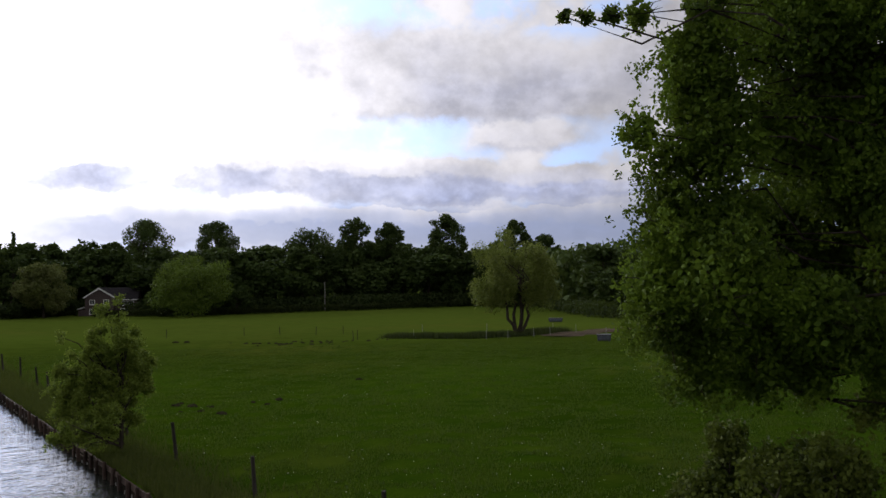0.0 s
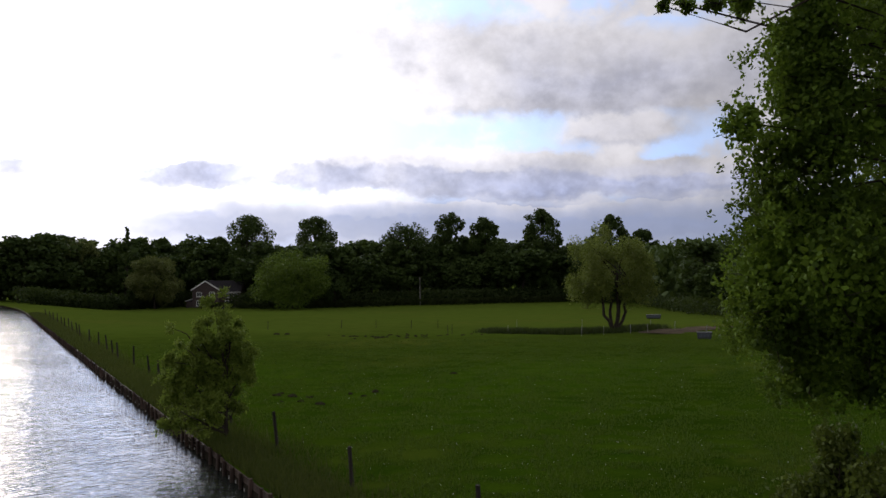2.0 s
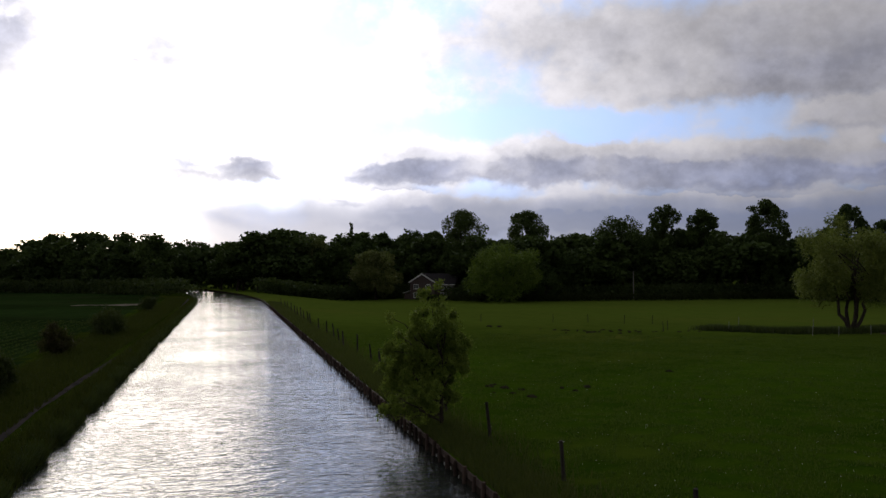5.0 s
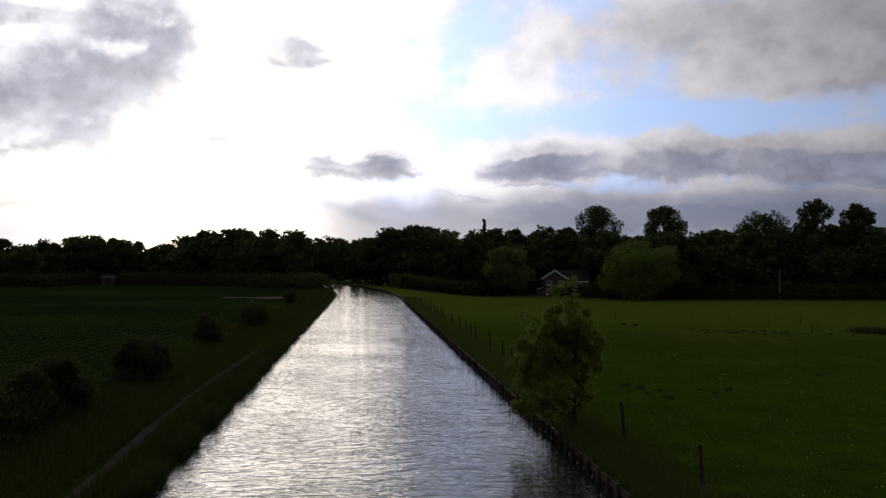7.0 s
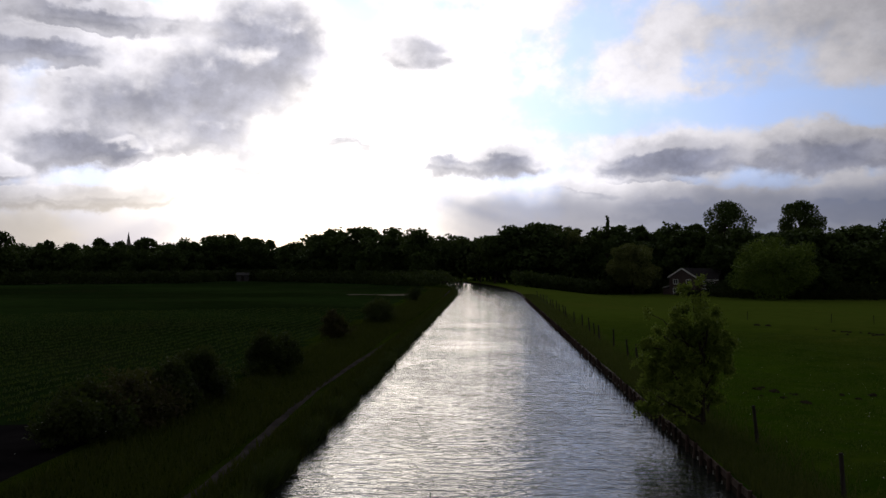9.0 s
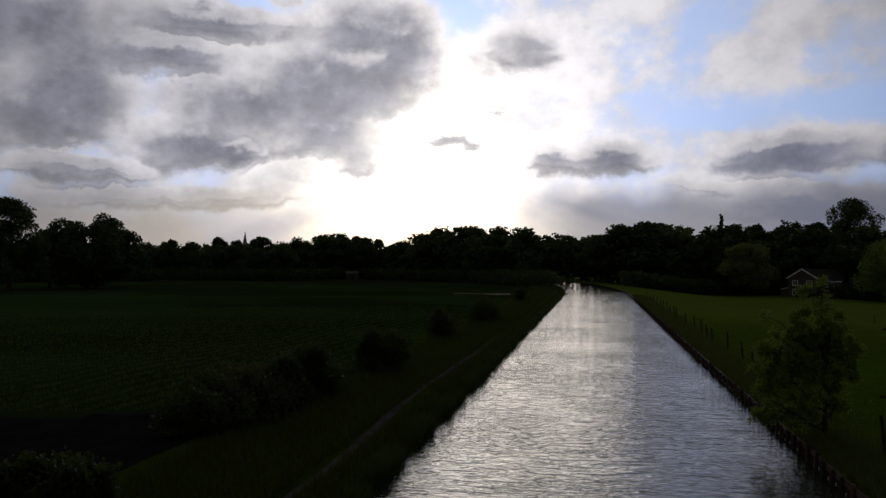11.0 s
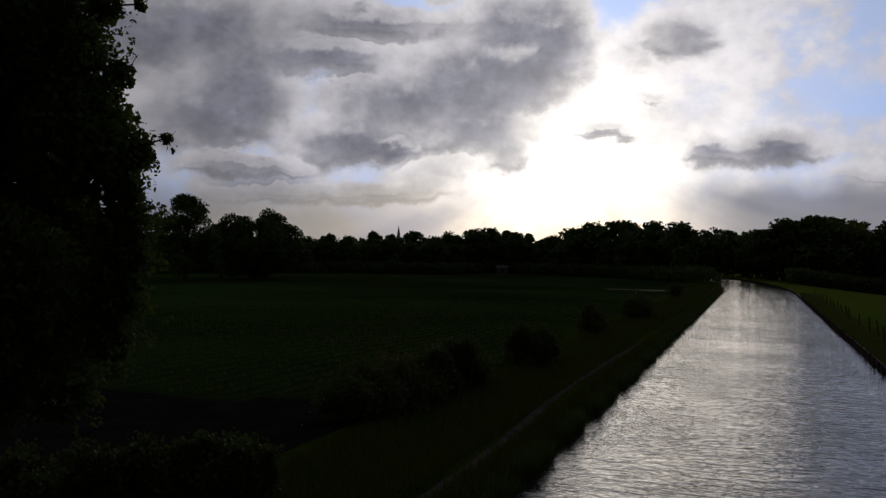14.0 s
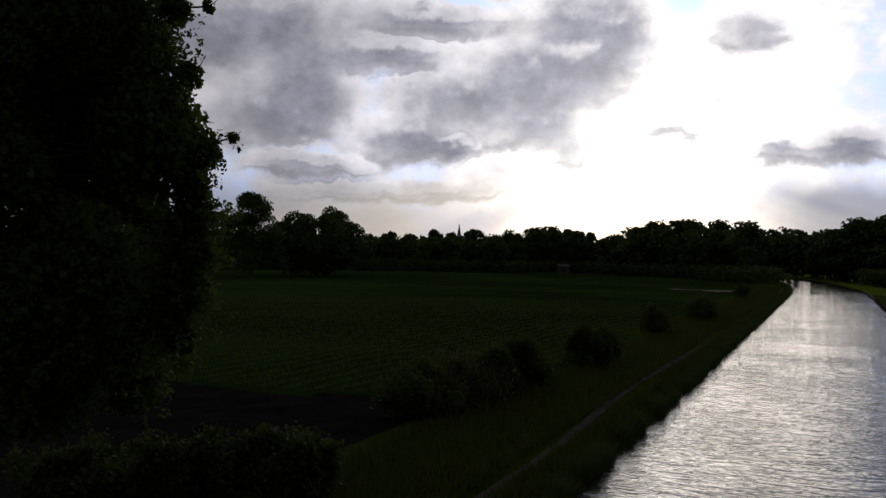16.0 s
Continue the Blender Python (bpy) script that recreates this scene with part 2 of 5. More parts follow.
# ---- materials ----
def shader(name):
    m = bpy.data.materials.new(name)
    m.use_nodes = True
    k = Nodes(m.node_tree)
    return m, k, m.node_tree.nodes["Principled BSDF"], m.node_tree.nodes["Material Output"]


def bump(k, height, strength, distance, target):
    b = k.node("ShaderNodeBump")
    b.inputs["Strength"].default_value, b.inputs["Distance"].default_value = strength, distance
    k.put(height, b.inputs["Height"])
    k.put(b.outputs[0], target.inputs["Normal"])


def leaf_material(name, dark, light, through=0.35, gloss=0.65, clump=0.35, contrast=0.0):
    m, k, p, out = shader(name)
    geo = k.node("ShaderNodeNewGeometry")
    info = k.node("ShaderNodeObjectInfo")
    pos = k.node("ShaderNodeTexCoord").outputs["Object"]
    patch = k.noise(pos, clump, 3.0)
    # contrast paints lit and shaded clumps of the crown into the leaf colour
    if contrast:
        patch = k.mix(contrast, patch, k.step(patch, 0.40, 0.62))
    f = k.math("ADD", k.math("MULTIPLY", geo.outputs["Random Per Island"], 0.55), k.math("MULTIPLY", patch, 0.6))
    f = k.math("ADD", f, k.math("MULTIPLY", k.math("SUBTRACT", info.outputs["Random"], 0.5), 0.35), clamp=True)
    colour = k.mix(f, (*dark, 1), (*light, 1))
    k.put(colour, p.inputs["Base Color"])
    p.inputs["Roughness"].default_value = gloss
    p.inputs["Specular IOR Level"].default_value = 0.12
    tr = k.node("ShaderNodeBsdfTranslucent")
    k.put(k.mix(0.5, colour, (0.16, 0.22, 0.03, 1)), tr.inputs["Color"])
    mixer = k.node("ShaderNodeMixShader")
    mixer.inputs[0].default_value = through
    k.put(p.outputs[0], mixer.inputs[1])
    k.put(tr.outputs[0], mixer.inputs[2])
    k.put(mixer.outputs[0], out.inputs[0])
    return m


def rough_material(name, a, b, scale=6.0, rough=0.85, relief=0.02, stretch=(1, 1, 1), fine=40.0, random_amount=0.0):
    m, k, p, out = shader(name)
    pos = k.vec("MULTIPLY", k.node("ShaderNodeTexCoord").outputs["Object"], stretch)
    n1, n2 = k.noise(pos, scale, 5.0), k.noise(pos, fine, 4.0)
    f = k.step(k.math("ADD", k.math("MULTIPLY", n1, 0.65), k.math("MULTIPLY", n2, 0.35)), 0.32, 0.68)
    if random_amount:
        r = k.node("ShaderNodeObjectInfo").outputs["Random"]
        f = k.math("ADD", f, k.math("MULTIPLY", k.math("SUBTRACT", r, 0.5), random_amount), clamp=True)
    k.put(k.mix(f, (*a, 1), (*b, 1)), p.inputs["Base Color"])
    p.inputs["Roughness"].default_value = rough
    p.inputs["Specular IOR Level"].default_value = 0.5 if rough < 0.6 else (0.1 if rough < 0.9 else 0.0)
    bump(k, n2, 0.6, relief, p)
    return m


def grass_ground(name, dark, light, dry, row=None, pale=None):
    m, k, p, out = shader(name)
    pos = k.node("ShaderNodeTexCoord").outputs["Object"]
    large, mid, fine = k.noise(pos, 0.045, 4.0), k.noise(pos, 0.5, 5.0, 0.65), k.noise(pos, 9.0, 5.0, 0.7)
    f = k.step(k.math("ADD", k.math("MULTIPLY", mid, 0.5), k.math("MULTIPLY", fine, 0.5)), 0.36, 0.64)
    colour = k.mix(f, (*dark, 1), (*light, 1))
    broad = k.step(k.noise(k.vec("MULTIPLY", pos, (1.0, 1.6, 1.0)), 0.017, 3.0), 0.38, 0.66, 0.78, 1.45)
    colour = k.vec("SCALE", colour, scale=broad)
    if pale:            # far haze and low-angle light painted into the turf, paler with distance
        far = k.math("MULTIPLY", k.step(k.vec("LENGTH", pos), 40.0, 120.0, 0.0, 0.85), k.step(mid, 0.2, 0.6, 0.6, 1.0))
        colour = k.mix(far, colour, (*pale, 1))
    patchy = k.math("MULTIPLY", k.step(large, 0.5, 0.7), k.step(mid, 0.35, 0.65))
    colour = k.mix(k.math("MULTIPLY", patchy, 0.75), colour, (*dry, 1))
    if row:
        s = k.node("ShaderNodeSeparateXYZ")
        bent = k.vec("ADD", pos, k.vec("SCALE", k.noise(pos, 0.2, 2.0, colour=True), scale=0.8))
        k.put(bent, s.inputs[0])
        across = k.math("ADD", k.math("MULTIPLY", s.outputs[0], row[0]), k.math("MULTIPLY", s.outputs[1], row[1]))
        wave = k.math("ADD", k.math("MULTIPLY", k.math("SINE", across), 0.5), 0.5)
        furrow = k.math("MULTIPLY", k.step(wave, 0.62, 0.85), k.step(mid, 0.3, 0.5))
        colour = k.mix(k.math("MULTIPLY", furrow, 0.18), colour, (0.014, 0.012, 0.009, 1))
    k.put(colour, p.inputs["Base Color"])
    p.inputs["Roughness"].default_value = 0.95
    p.inputs["Specular IOR Level"].default_value = 0.0
    bump(k, k.math("ADD", k.math("MULTIPLY", fine, 0.06), k.math("MULTIPLY", mid, 0.15)), 1.0, 1.0, p)
    return m


def water_material():
    m, k, p, out = shader("canal_water")
    pos = k.node("ShaderNodeTexCoord").outputs["Object"]
    p.inputs["Base Color"].default_value = (0.012, 0.015, 0.012, 1)
    p.inputs["IOR"].default_value = 1.33
    p.inputs["Specular IOR Level"].default_value = 0.5
    # short wind ripples lie across the canal, over a slight longer swell
    bent = k.vec("ADD", pos, k.vec("SCALE", k.noise(pos, 0.35, 2.0, colour=True), scale=0.5))
    r1 = k.noise(k.vec("MULTIPLY", bent, (0.62, 1.9, 1.0)), 1.4, 2.0, 0.5, 0.15)
    r0 = k.noise(k.vec("MULTIPLY", pos, (0.25, 1.0, 1.0)), 0.5, 2.0, 0.5, 0.0)
    r2 = k.noise(k.vec("MULTIPLY", bent, (1.1, 2.6, 1.0)), 3.2, 2.0, 0.5, 0.3)
    gust = k.step(k.noise(k.vec("MULTIPLY", pos, (1.0, 0.5, 1.0)), 0.16, 3.0), 0.35, 0.62, 0.45, 1.0)
    h = k.math("ADD", k.math("ADD", k.math("MULTIPLY", r1, 0.062), k.math("MULTIPLY", r0, 0.03)), k.math("MULTIPLY", k.math("MULTIPLY", r2, gust), 0.030))
    # the far reach lies sheltered between trees; there the ripples are too small to tell apart
    s = k.node("ShaderNodeSeparateXYZ")
    k.put(pos, s.inputs[0])
    calm = k.math("MULTIPLY", k.step(s.outputs[1], 25.0, 110.0, 1.0, 0.9), k.step(s.outputs[1], 110.0, 180.0, 1.0, 0.85))
    band = k.step(k.noise(k.vec("MULTIPLY", pos, (0.25, 1.0, 1.0)), 0.13, 3.0), 0.40, 0.60, 0.7, 1.25)
    band = k.math("ADD", 1.0, k.math("MULTIPLY", k.math("SUBTRACT", band, 1.0), k.step(s.outputs[1], 35.0, 80.0)))
    k.put(k.math("MULTIPLY", band, k.step(s.outputs[1], 15.0, 150.0, 0.02, 0.11)), p.inputs["Roughness"])
    bump(k, k.math("MULTIPLY", k.math("MULTIPLY", h, calm), band), 1.0, 1.0, p)
    return m


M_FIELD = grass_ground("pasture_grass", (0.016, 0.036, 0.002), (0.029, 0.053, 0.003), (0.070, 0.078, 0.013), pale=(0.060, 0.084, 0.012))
M_BANK = grass_ground("rough_bank_grass", (0.012, 0.022, 0.002), (0.026, 0.038, 0.004), (0.042, 0.042, 0.009))
M_CROP = grass_ground("young_crop", (0.008, 0.017, 0.004), (0.014, 0.027, 0.006), (0.018, 0.020, 0.008), row=(5.0, -0.26))
M_SOIL = rough_material("bare_soil", (0.005, 0.0045, 0.005), (0.012, 0.011, 0.011), 0.8, 0.95, 0.05)
M_BED = rough_material("canal_bed_mud", (0.012, 0.010, 0.008), (0.03, 0.025, 0.018), 1.0, 0.95, 0.05)
M_PATH = rough_material("trodden_dirt", (0.026, 0.023, 0.022), (0.052, 0.046, 0.043), 1.3, 0.95, 0.03)
M_TRACK = rough_material("pale_dirt_track", (0.09, 0.078, 0.06), (0.16, 0.14, 0.105), 0.4, 0.95, 0.05)
M_BROWN = rough_material("worn_paddock_earth", (0.05, 0.04, 0.028), (0.10, 0.08, 0.055), 0.5, 0.95, 0.05)
M_WATER = water_material()
M_BARK = rough_material("bark", (0.018, 0.014, 0.011), (0.06, 0.05, 0.04), 9.0, 0.9, 0.03, (1, 1, 0.25))
M_TIMBER = rough_material("weathered_timber", (0.014, 0.012, 0.010), (0.042, 0.036, 0.030), 7.0, 0.85, 0.01, (1, 1, 0.15), 60, 0.6)
M_PILE = rough_material("wet_piling_timber", (0.02, 0.014, 0.011), (0.075, 0.05, 0.038), 6.0, 0.7, 0.015, (1, 1, 0.15), 50, 0.7)
M_WHITE = rough_material("weathered_white_paint", (0.42, 0.42, 0.40), (0.6, 0.6, 0.58), 3.0, 0.5, 0.002)
M_BRICK = rough_material("brown_brick", (0.045, 0.036, 0.036), (0.09, 0.068, 0.062), 2.5, 0.9, 0.01, (1, 1, 3.0), 18)
M_TILE = rough_material("brown_roof_tile", (0.012, 0.011, 0.012), (0.026, 0.023, 0.024), 2.0, 0.85, 0.03, (1, 1, 4.0), 12)
M_SHED = rough_material("grey_sheet", (0.035, 0.035, 0.035), (0.06, 0.06, 0.058), 3.0, 0.7, 0.005)
M_POLE = rough_material("grey_pole", (0.12, 0.115, 0.10), (0.2, 0.19, 0.17), 3.0, 0.8, 0.01)
M_TAPE = rough_material("faded_white_plastic", (0.16, 0.16, 0.145), (0.28, 0.28, 0.26), 3.0, 0.7, 0.002)
M_STONE = rough_material("church_stone", (0.12, 0.11, 0.10), (0.22, 0.20, 0.18), 0.6, 0.9, 0.05)
M_TANK = rough_material("dark_tank", (0.02, 0.022, 0.025), (0.05, 0.052, 0.056), 4.0, 0.5, 0.005)
M_PANEL = rough_material("pale_blue_panel", (0.03, 0.038, 0.05), (0.06, 0.072, 0.09), 5.0, 0.5, 0.003)
M_DUNG = rough_material("turned_earth", (0.015, 0.012, 0.009), (0.035, 0.028, 0.02), 5.0, 0.95, 0.03)
M_STRAW = rough_material("dead_bracken", (0.10, 0.045, 0.02), (0.18, 0.09, 0.035), 5.0, 0.9, 0.02)

M_GLASS, _k, _p, _o = shader("window_glass")
_p.inputs["Base Color"].default_value, _p.inputs["Roughness"].default_value = (0.03, 0.035, 0.04, 1), 0.05

L_OAK = leaf_material("oak_leaf", (0.013, 0.028, 0.003), (0.098, 0.162, 0.011), 0.34, 0.6, 0.9, 0.8)
L_BUSH = leaf_material("thorn_bush_leaf", (0.010, 0.020, 0.003), (0.085, 0.110, 0.015), 0.2, 0.6, 1.2, 0.7)
L_SAP = leaf_material("alder_leaf", (0.052, 0.090, 0.011), (0.165, 0.215, 0.032))
L_THORN = leaf_material("hawthorn_leaf", (0.014, 0.026, 0.006), (0.040, 0.062, 0.013))
L_WOOD = leaf_material("woodland_leaf", (0.018, 0.034, 0.008), (0.047, 0.072, 0.015), 0.12, 0.7)
L_DOME = leaf_material("lime_green_leaf", (0.052, 0.088, 0.010), (0.110, 0.160, 0.020), 0.25, 0.6)
L_PALE = leaf_material("grey_green_leaf", (0.050, 0.062, 0.018), (0.130, 0.140, 0.045), 0.3, 0.6)
L_WILLOW = leaf_material("willow_leaf", (0.095, 0.120, 0.022), (0.170, 0.195, 0.045), 0.35, 0.55)
L_UNDER = leaf_material("undergrowth_leaf", (0.012, 0.022, 0.006), (0.034, 0.050, 0.013), 0.2, 0.7)
L_HEDGE = leaf_material("hedge_leaf", (0.006, 0.011, 0.002), (0.022, 0.030, 0.006), 0.2, 0.7)
L_BLADE = leaf_material("grass_blade", (0.017, 0.038, 0.002), (0.036, 0.066, 0.005), 0.3, 0.7)
L_CROP = leaf_material("crop_leaf", (0.010, 0.022, 0.004), (0.020, 0.036, 0.008), 0.2, 0.8)
L_TALL = leaf_material("long_bank_grass", (0.010, 0.018, 0.001), (0.038, 0.044, 0.003), 0.12, 0.8)
L_TUSS = leaf_material("tussock_grass", (0.018, 0.033, 0.004), (0.060, 0.066, 0.016), 0.2, 0.8)
L_REED = leaf_material("rush_blade", (0.010, 0.018, 0.005), (0.030, 0.040, 0.012), 0.2, 0.7)
L_FLOWER = leaf_material("white_petal", (0.45, 0.45, 0.40), (0.75, 0.75, 0.70), 0.2, 0.7)
L_RED = leaf_material("reddish_leaf", (0.017, 0.013, 0.005), (0.034, 0.026, 0.010), 0.2, 0.7)

# ---- geometry helpers ----
def mesh_from(name, V, F, mats, index=None, smooth=False):
    V, F = np.asarray(V, dtype=np.float32), np.asarray(F, dtype=np.int32)
    me = bpy.data.meshes.new(name)
    n, c = F.shape
    me.vertices.add(len(V))
    me.vertices.foreach_set("co", V.ravel())
    me.loops.add(n * c)
    me.loops.foreach_set("vertex_index", F.ravel())
    me.polygons.add(n)
    me.polygons.foreach_set("loop_start", np.arange(0, n * c, c, dtype=np.int32))
    me.polygons.foreach_set("loop_total", np.full(n, c, dtype=np.int32))
    for m in (mats if isinstance(mats, (list, tuple)) else [mats]):
        me.materials.append(m)
    if index is not None:
        me.polygons.foreach_set("material_index", np.asarray(index, dtype=np.int32))
    if smooth:
        me.polygons.foreach_set("use_smooth", np.ones(n, dtype=bool))
    me.update(calc_edges=True)
    me.validate()
    return me


def part_mesh(name, me, parent, label="", m=None):
    ob = new(name, me)
    ob.parent = parent
    if m is not None:
        ob.matrix_basis = m
    return tagged(ob, label)


def part(name, bm, material, parent, label="", m=None):
    me = bpy.data.meshes.new(name)
    bm.to_mesh(me)
    bm.free()
    me.materials.append(material)
    return part_mesh(name, me, parent, label, m)


def thing(name, m, label, category, group="", kind=""):
    ob = new(name)
    ob.empty_display_size = 0.2
    ob.matrix_basis = m
    return tagged(ob, label, category, group, kind)


def stuff(name, me, label, category, m=None):
    ob = new(name, me)
    if m is not None:
        ob.matrix_basis = m
    return tagged(ob, label, category, kind="stuff")


def box(bm, x0, x1, y0, y1, z0, z1, bevel=0.0):
    r = bmesh.ops.create_cube(bm, size=1.0)
    bmesh.ops.scale(bm, vec=(x1 - x0, y1 - y0, z1 - z0), verts=r["verts"])
    bmesh.ops.translate(bm, vec=((x0 + x1) / 2, (y0 + y1) / 2, (z0 + z1) / 2), verts=r["verts"])
    if bevel:
        edges = list({e for v in r["verts"] for e in v.link_edges})
        bmesh.ops.bevel(bm, geom=edges, offset=bevel, segments=1, affect="EDGES")
    return bm


def box_bm(*a, **k):
    return box(bmesh.new(), *a, **k)


def polar(az, d, z=0.0):
    """A place d metres off at az degrees left of the canal's line."""
    return Vector((-math.sin(radians(az)) * d, math.cos(radians(az)) * d, z))


EYE_Z = 6.6


def aim(az, el, d):
    return polar(az, d, EYE_Z + d * math.tan(radians(el)))


def smooth(a, b, v):
    k = np.clip((np.asarray(v, dtype=float) - a) / (b - a), 0, 1)
    return k * k * (3 - 2 * k)


XL, XR = -6.3, 7.1               # water's edges
CANAL_END = 290.0


def drift(y):
    """How far the canal's line has bent to the left at y."""
    return -0.0010 * np.clip(np.asarray(y, dtype=float) - 165, 0, 130) ** 2


def ground_z(x, y):
    x, y = np.asarray(x, dtype=float), np.asarray(y, dtype=float)
    s = x - drift(y)
    d = np.hypot(x, y)
    right = 0.5 - 3.0 * smooth(40, 230, d) * smooth(8, 40, s)
    left = 0.5 - 0.2 * smooth(13, 18, -s)
    roll = 0.10 * np.sin(x * 0.21 + 1.3) * np.sin(y * 0.17 + 0.4) + 0.05 * np.sin(x * 0.63 + y * 0.41) + 0.02 * np.sin(x * 1.9 - y * 1.3)
    z = np.where(s > 0, right, left) + roll * smooth(9, 16, np.abs(s))
    lbank = np.interp(s, [XL - 1.4, XL - 0.5, XL - 0.05, XL + 0.5], [0.5, 0.36, 0.05, -1.2])
    rbank = np.interp(s, [XR - 0.05, XR, XR + 0.12, XR + 0.9], [-1.2, 0.3, 0.42, 0.5])
    inside = np.where(s < 0, np.where(s > XL + 0.5, -1.2, lbank), np.where(s < XR - 0.05, -1.2, rbank))
    near = (s > XL - 1.4) & (s < XR + 0.9) & (y < CANAL_END)
    return np.where(near, inside, z)


def tubes(paths, sides=6):
    """One mesh of tapered tubes: each path is a list of (point, radius)."""
    V, F = [], []
    for path in paths:
        base = len(V)
        for i, (p, r) in enumerate(path):
            a, b = path[max(i - 1, 0)][0], path[min(i + 1, len(path) - 1)][0]
            t = (Vector(b) - Vector(a)).normalized()
            u = t.orthogonal().normalized()
            w = t.cross(u)
            for j in range(sides):
                q = 2 * math.pi * j / sides
                V.append(Vector(p) + (u * math.cos(q) + w * math.sin(q)) * r)
        for i in range(len(path) - 1):
            for j in range(sides):
                k = (j + 1) % sides
                F.append((base + i * sides + j, base + i * sides + k, base + (i + 1) * sides + k, base + (i + 1) * sides + j))
    return [tuple(v) for v in V], F


def limb(rng, a, b, r0, r1, n=5, wander=0.08, sag=0.0):
    a, b = Vector(a), Vector(b)
    length = (b - a).length
    rows = []
    for i in range(n + 1):
        f = i / n
        p = a.lerp(b, f) + Vector(rng.normal(0, 1, 3)) * wander * length * math.sin(math.pi * f) * 0.6
        p.z += sag * length * math.sin(math.pi * f)
        rows.append((p, r0 + (r1 - r0) * f))
    return rows


def turns(rng, n, outward=None, bias=0.0):
    """n random frames as (n, 3, 3); the third axis leans to outward."""
    nrm = rng.normal(size=(n, 3))
    nrm /= np.linalg.norm(nrm, axis=1, keepdims=True)
    if outward is not None:
        nrm = nrm * (1 - bias) + outward * bias
        nrm /= np.linalg.norm(nrm, axis=1, keepdims=True) + 1e-9
    t = rng.normal(size=(n, 3))
    t -= nrm * (t * nrm).sum(1, keepdims=True)
    t /= np.linalg.norm(t, axis=1, keepdims=True) + 1e-9
    return np.stack([t, np.cross(nrm, t), nrm], -1)


KITE = np.array([(-.5, 0, 0), (0.05, -.34, .10), (.5, 0, -.05), (0.0, .36, .12)])
OVAL = np.array([(-.5, 0, 0), (-.2, -.24, .05), (.2, -.24, .04), (.5, 0, -.06), (.2, .24, .04), (-.2, .24, .05)])


def scatter(rng, centres, size, template, outward=None, bias=0.3, spread=0.35):
    n, k = len(centres), len(template)
    R = turns(rng, n, outward, bias)
    s = size * rng.uniform(1 - spread, 1 + spread, n)
    V = np.einsum("nij,kj->nki", R, template) * s[:, None, None] + np.asarray(centres)[:, None, :]
    return V.reshape(-1, 3), np.arange(n * k).reshape(n, k)


def lobe_points(rng, lobes, n, inner=0.55, outer=1.06, flat=1.0):
    """n points in the shells of lobes (x, y, z, r), and their outward ways."""
    L = np.array([(*l[:3], l[3]) for l in lobes])
    w = L[:, 3] ** 2
    i = rng.choice(len(L), n, p=w / w.sum())
    d = rng.normal(size=(n, 3))
    d /= np.linalg.norm(d, axis=1, keepdims=True)
    r = L[i, 3] * rng.uniform(inner ** 2, outer ** 2, n) ** 0.5
    off = d * r[:, None]
    off[:, 2] *= flat
    return L[i, :3] + off, d


def tufted(rng, centres, per, radius):
    """Each centre becomes a tuft of leaves."""
    c = np.repeat(centres, per, axis=0)
    return c + rng.normal(size=c.shape) * radius


def clumps(rng, lobes, per, share=0.34):
    """Breaks each lobe into small leafy clumps on and in it."""
    out = []
    for x, y, z, r in lobes:
        for _ in range(max(3, int(per * min(1.0, (r / .6) ** 2)))):
            d = rng.normal(size=3)
            d /= np.linalg.norm(d)
            spray = rng.uniform() < .22
            q = r * (rng.uniform(1.0, 1.4) if spray else rng.uniform(.35, 1.0))
            out.append((x + d[0] * q, y + d[1] * q, z + d[2] * q * .9, max(r * share * rng.uniform(.6, 1.25) * (.45 if spray else 1), .07)))
    return out

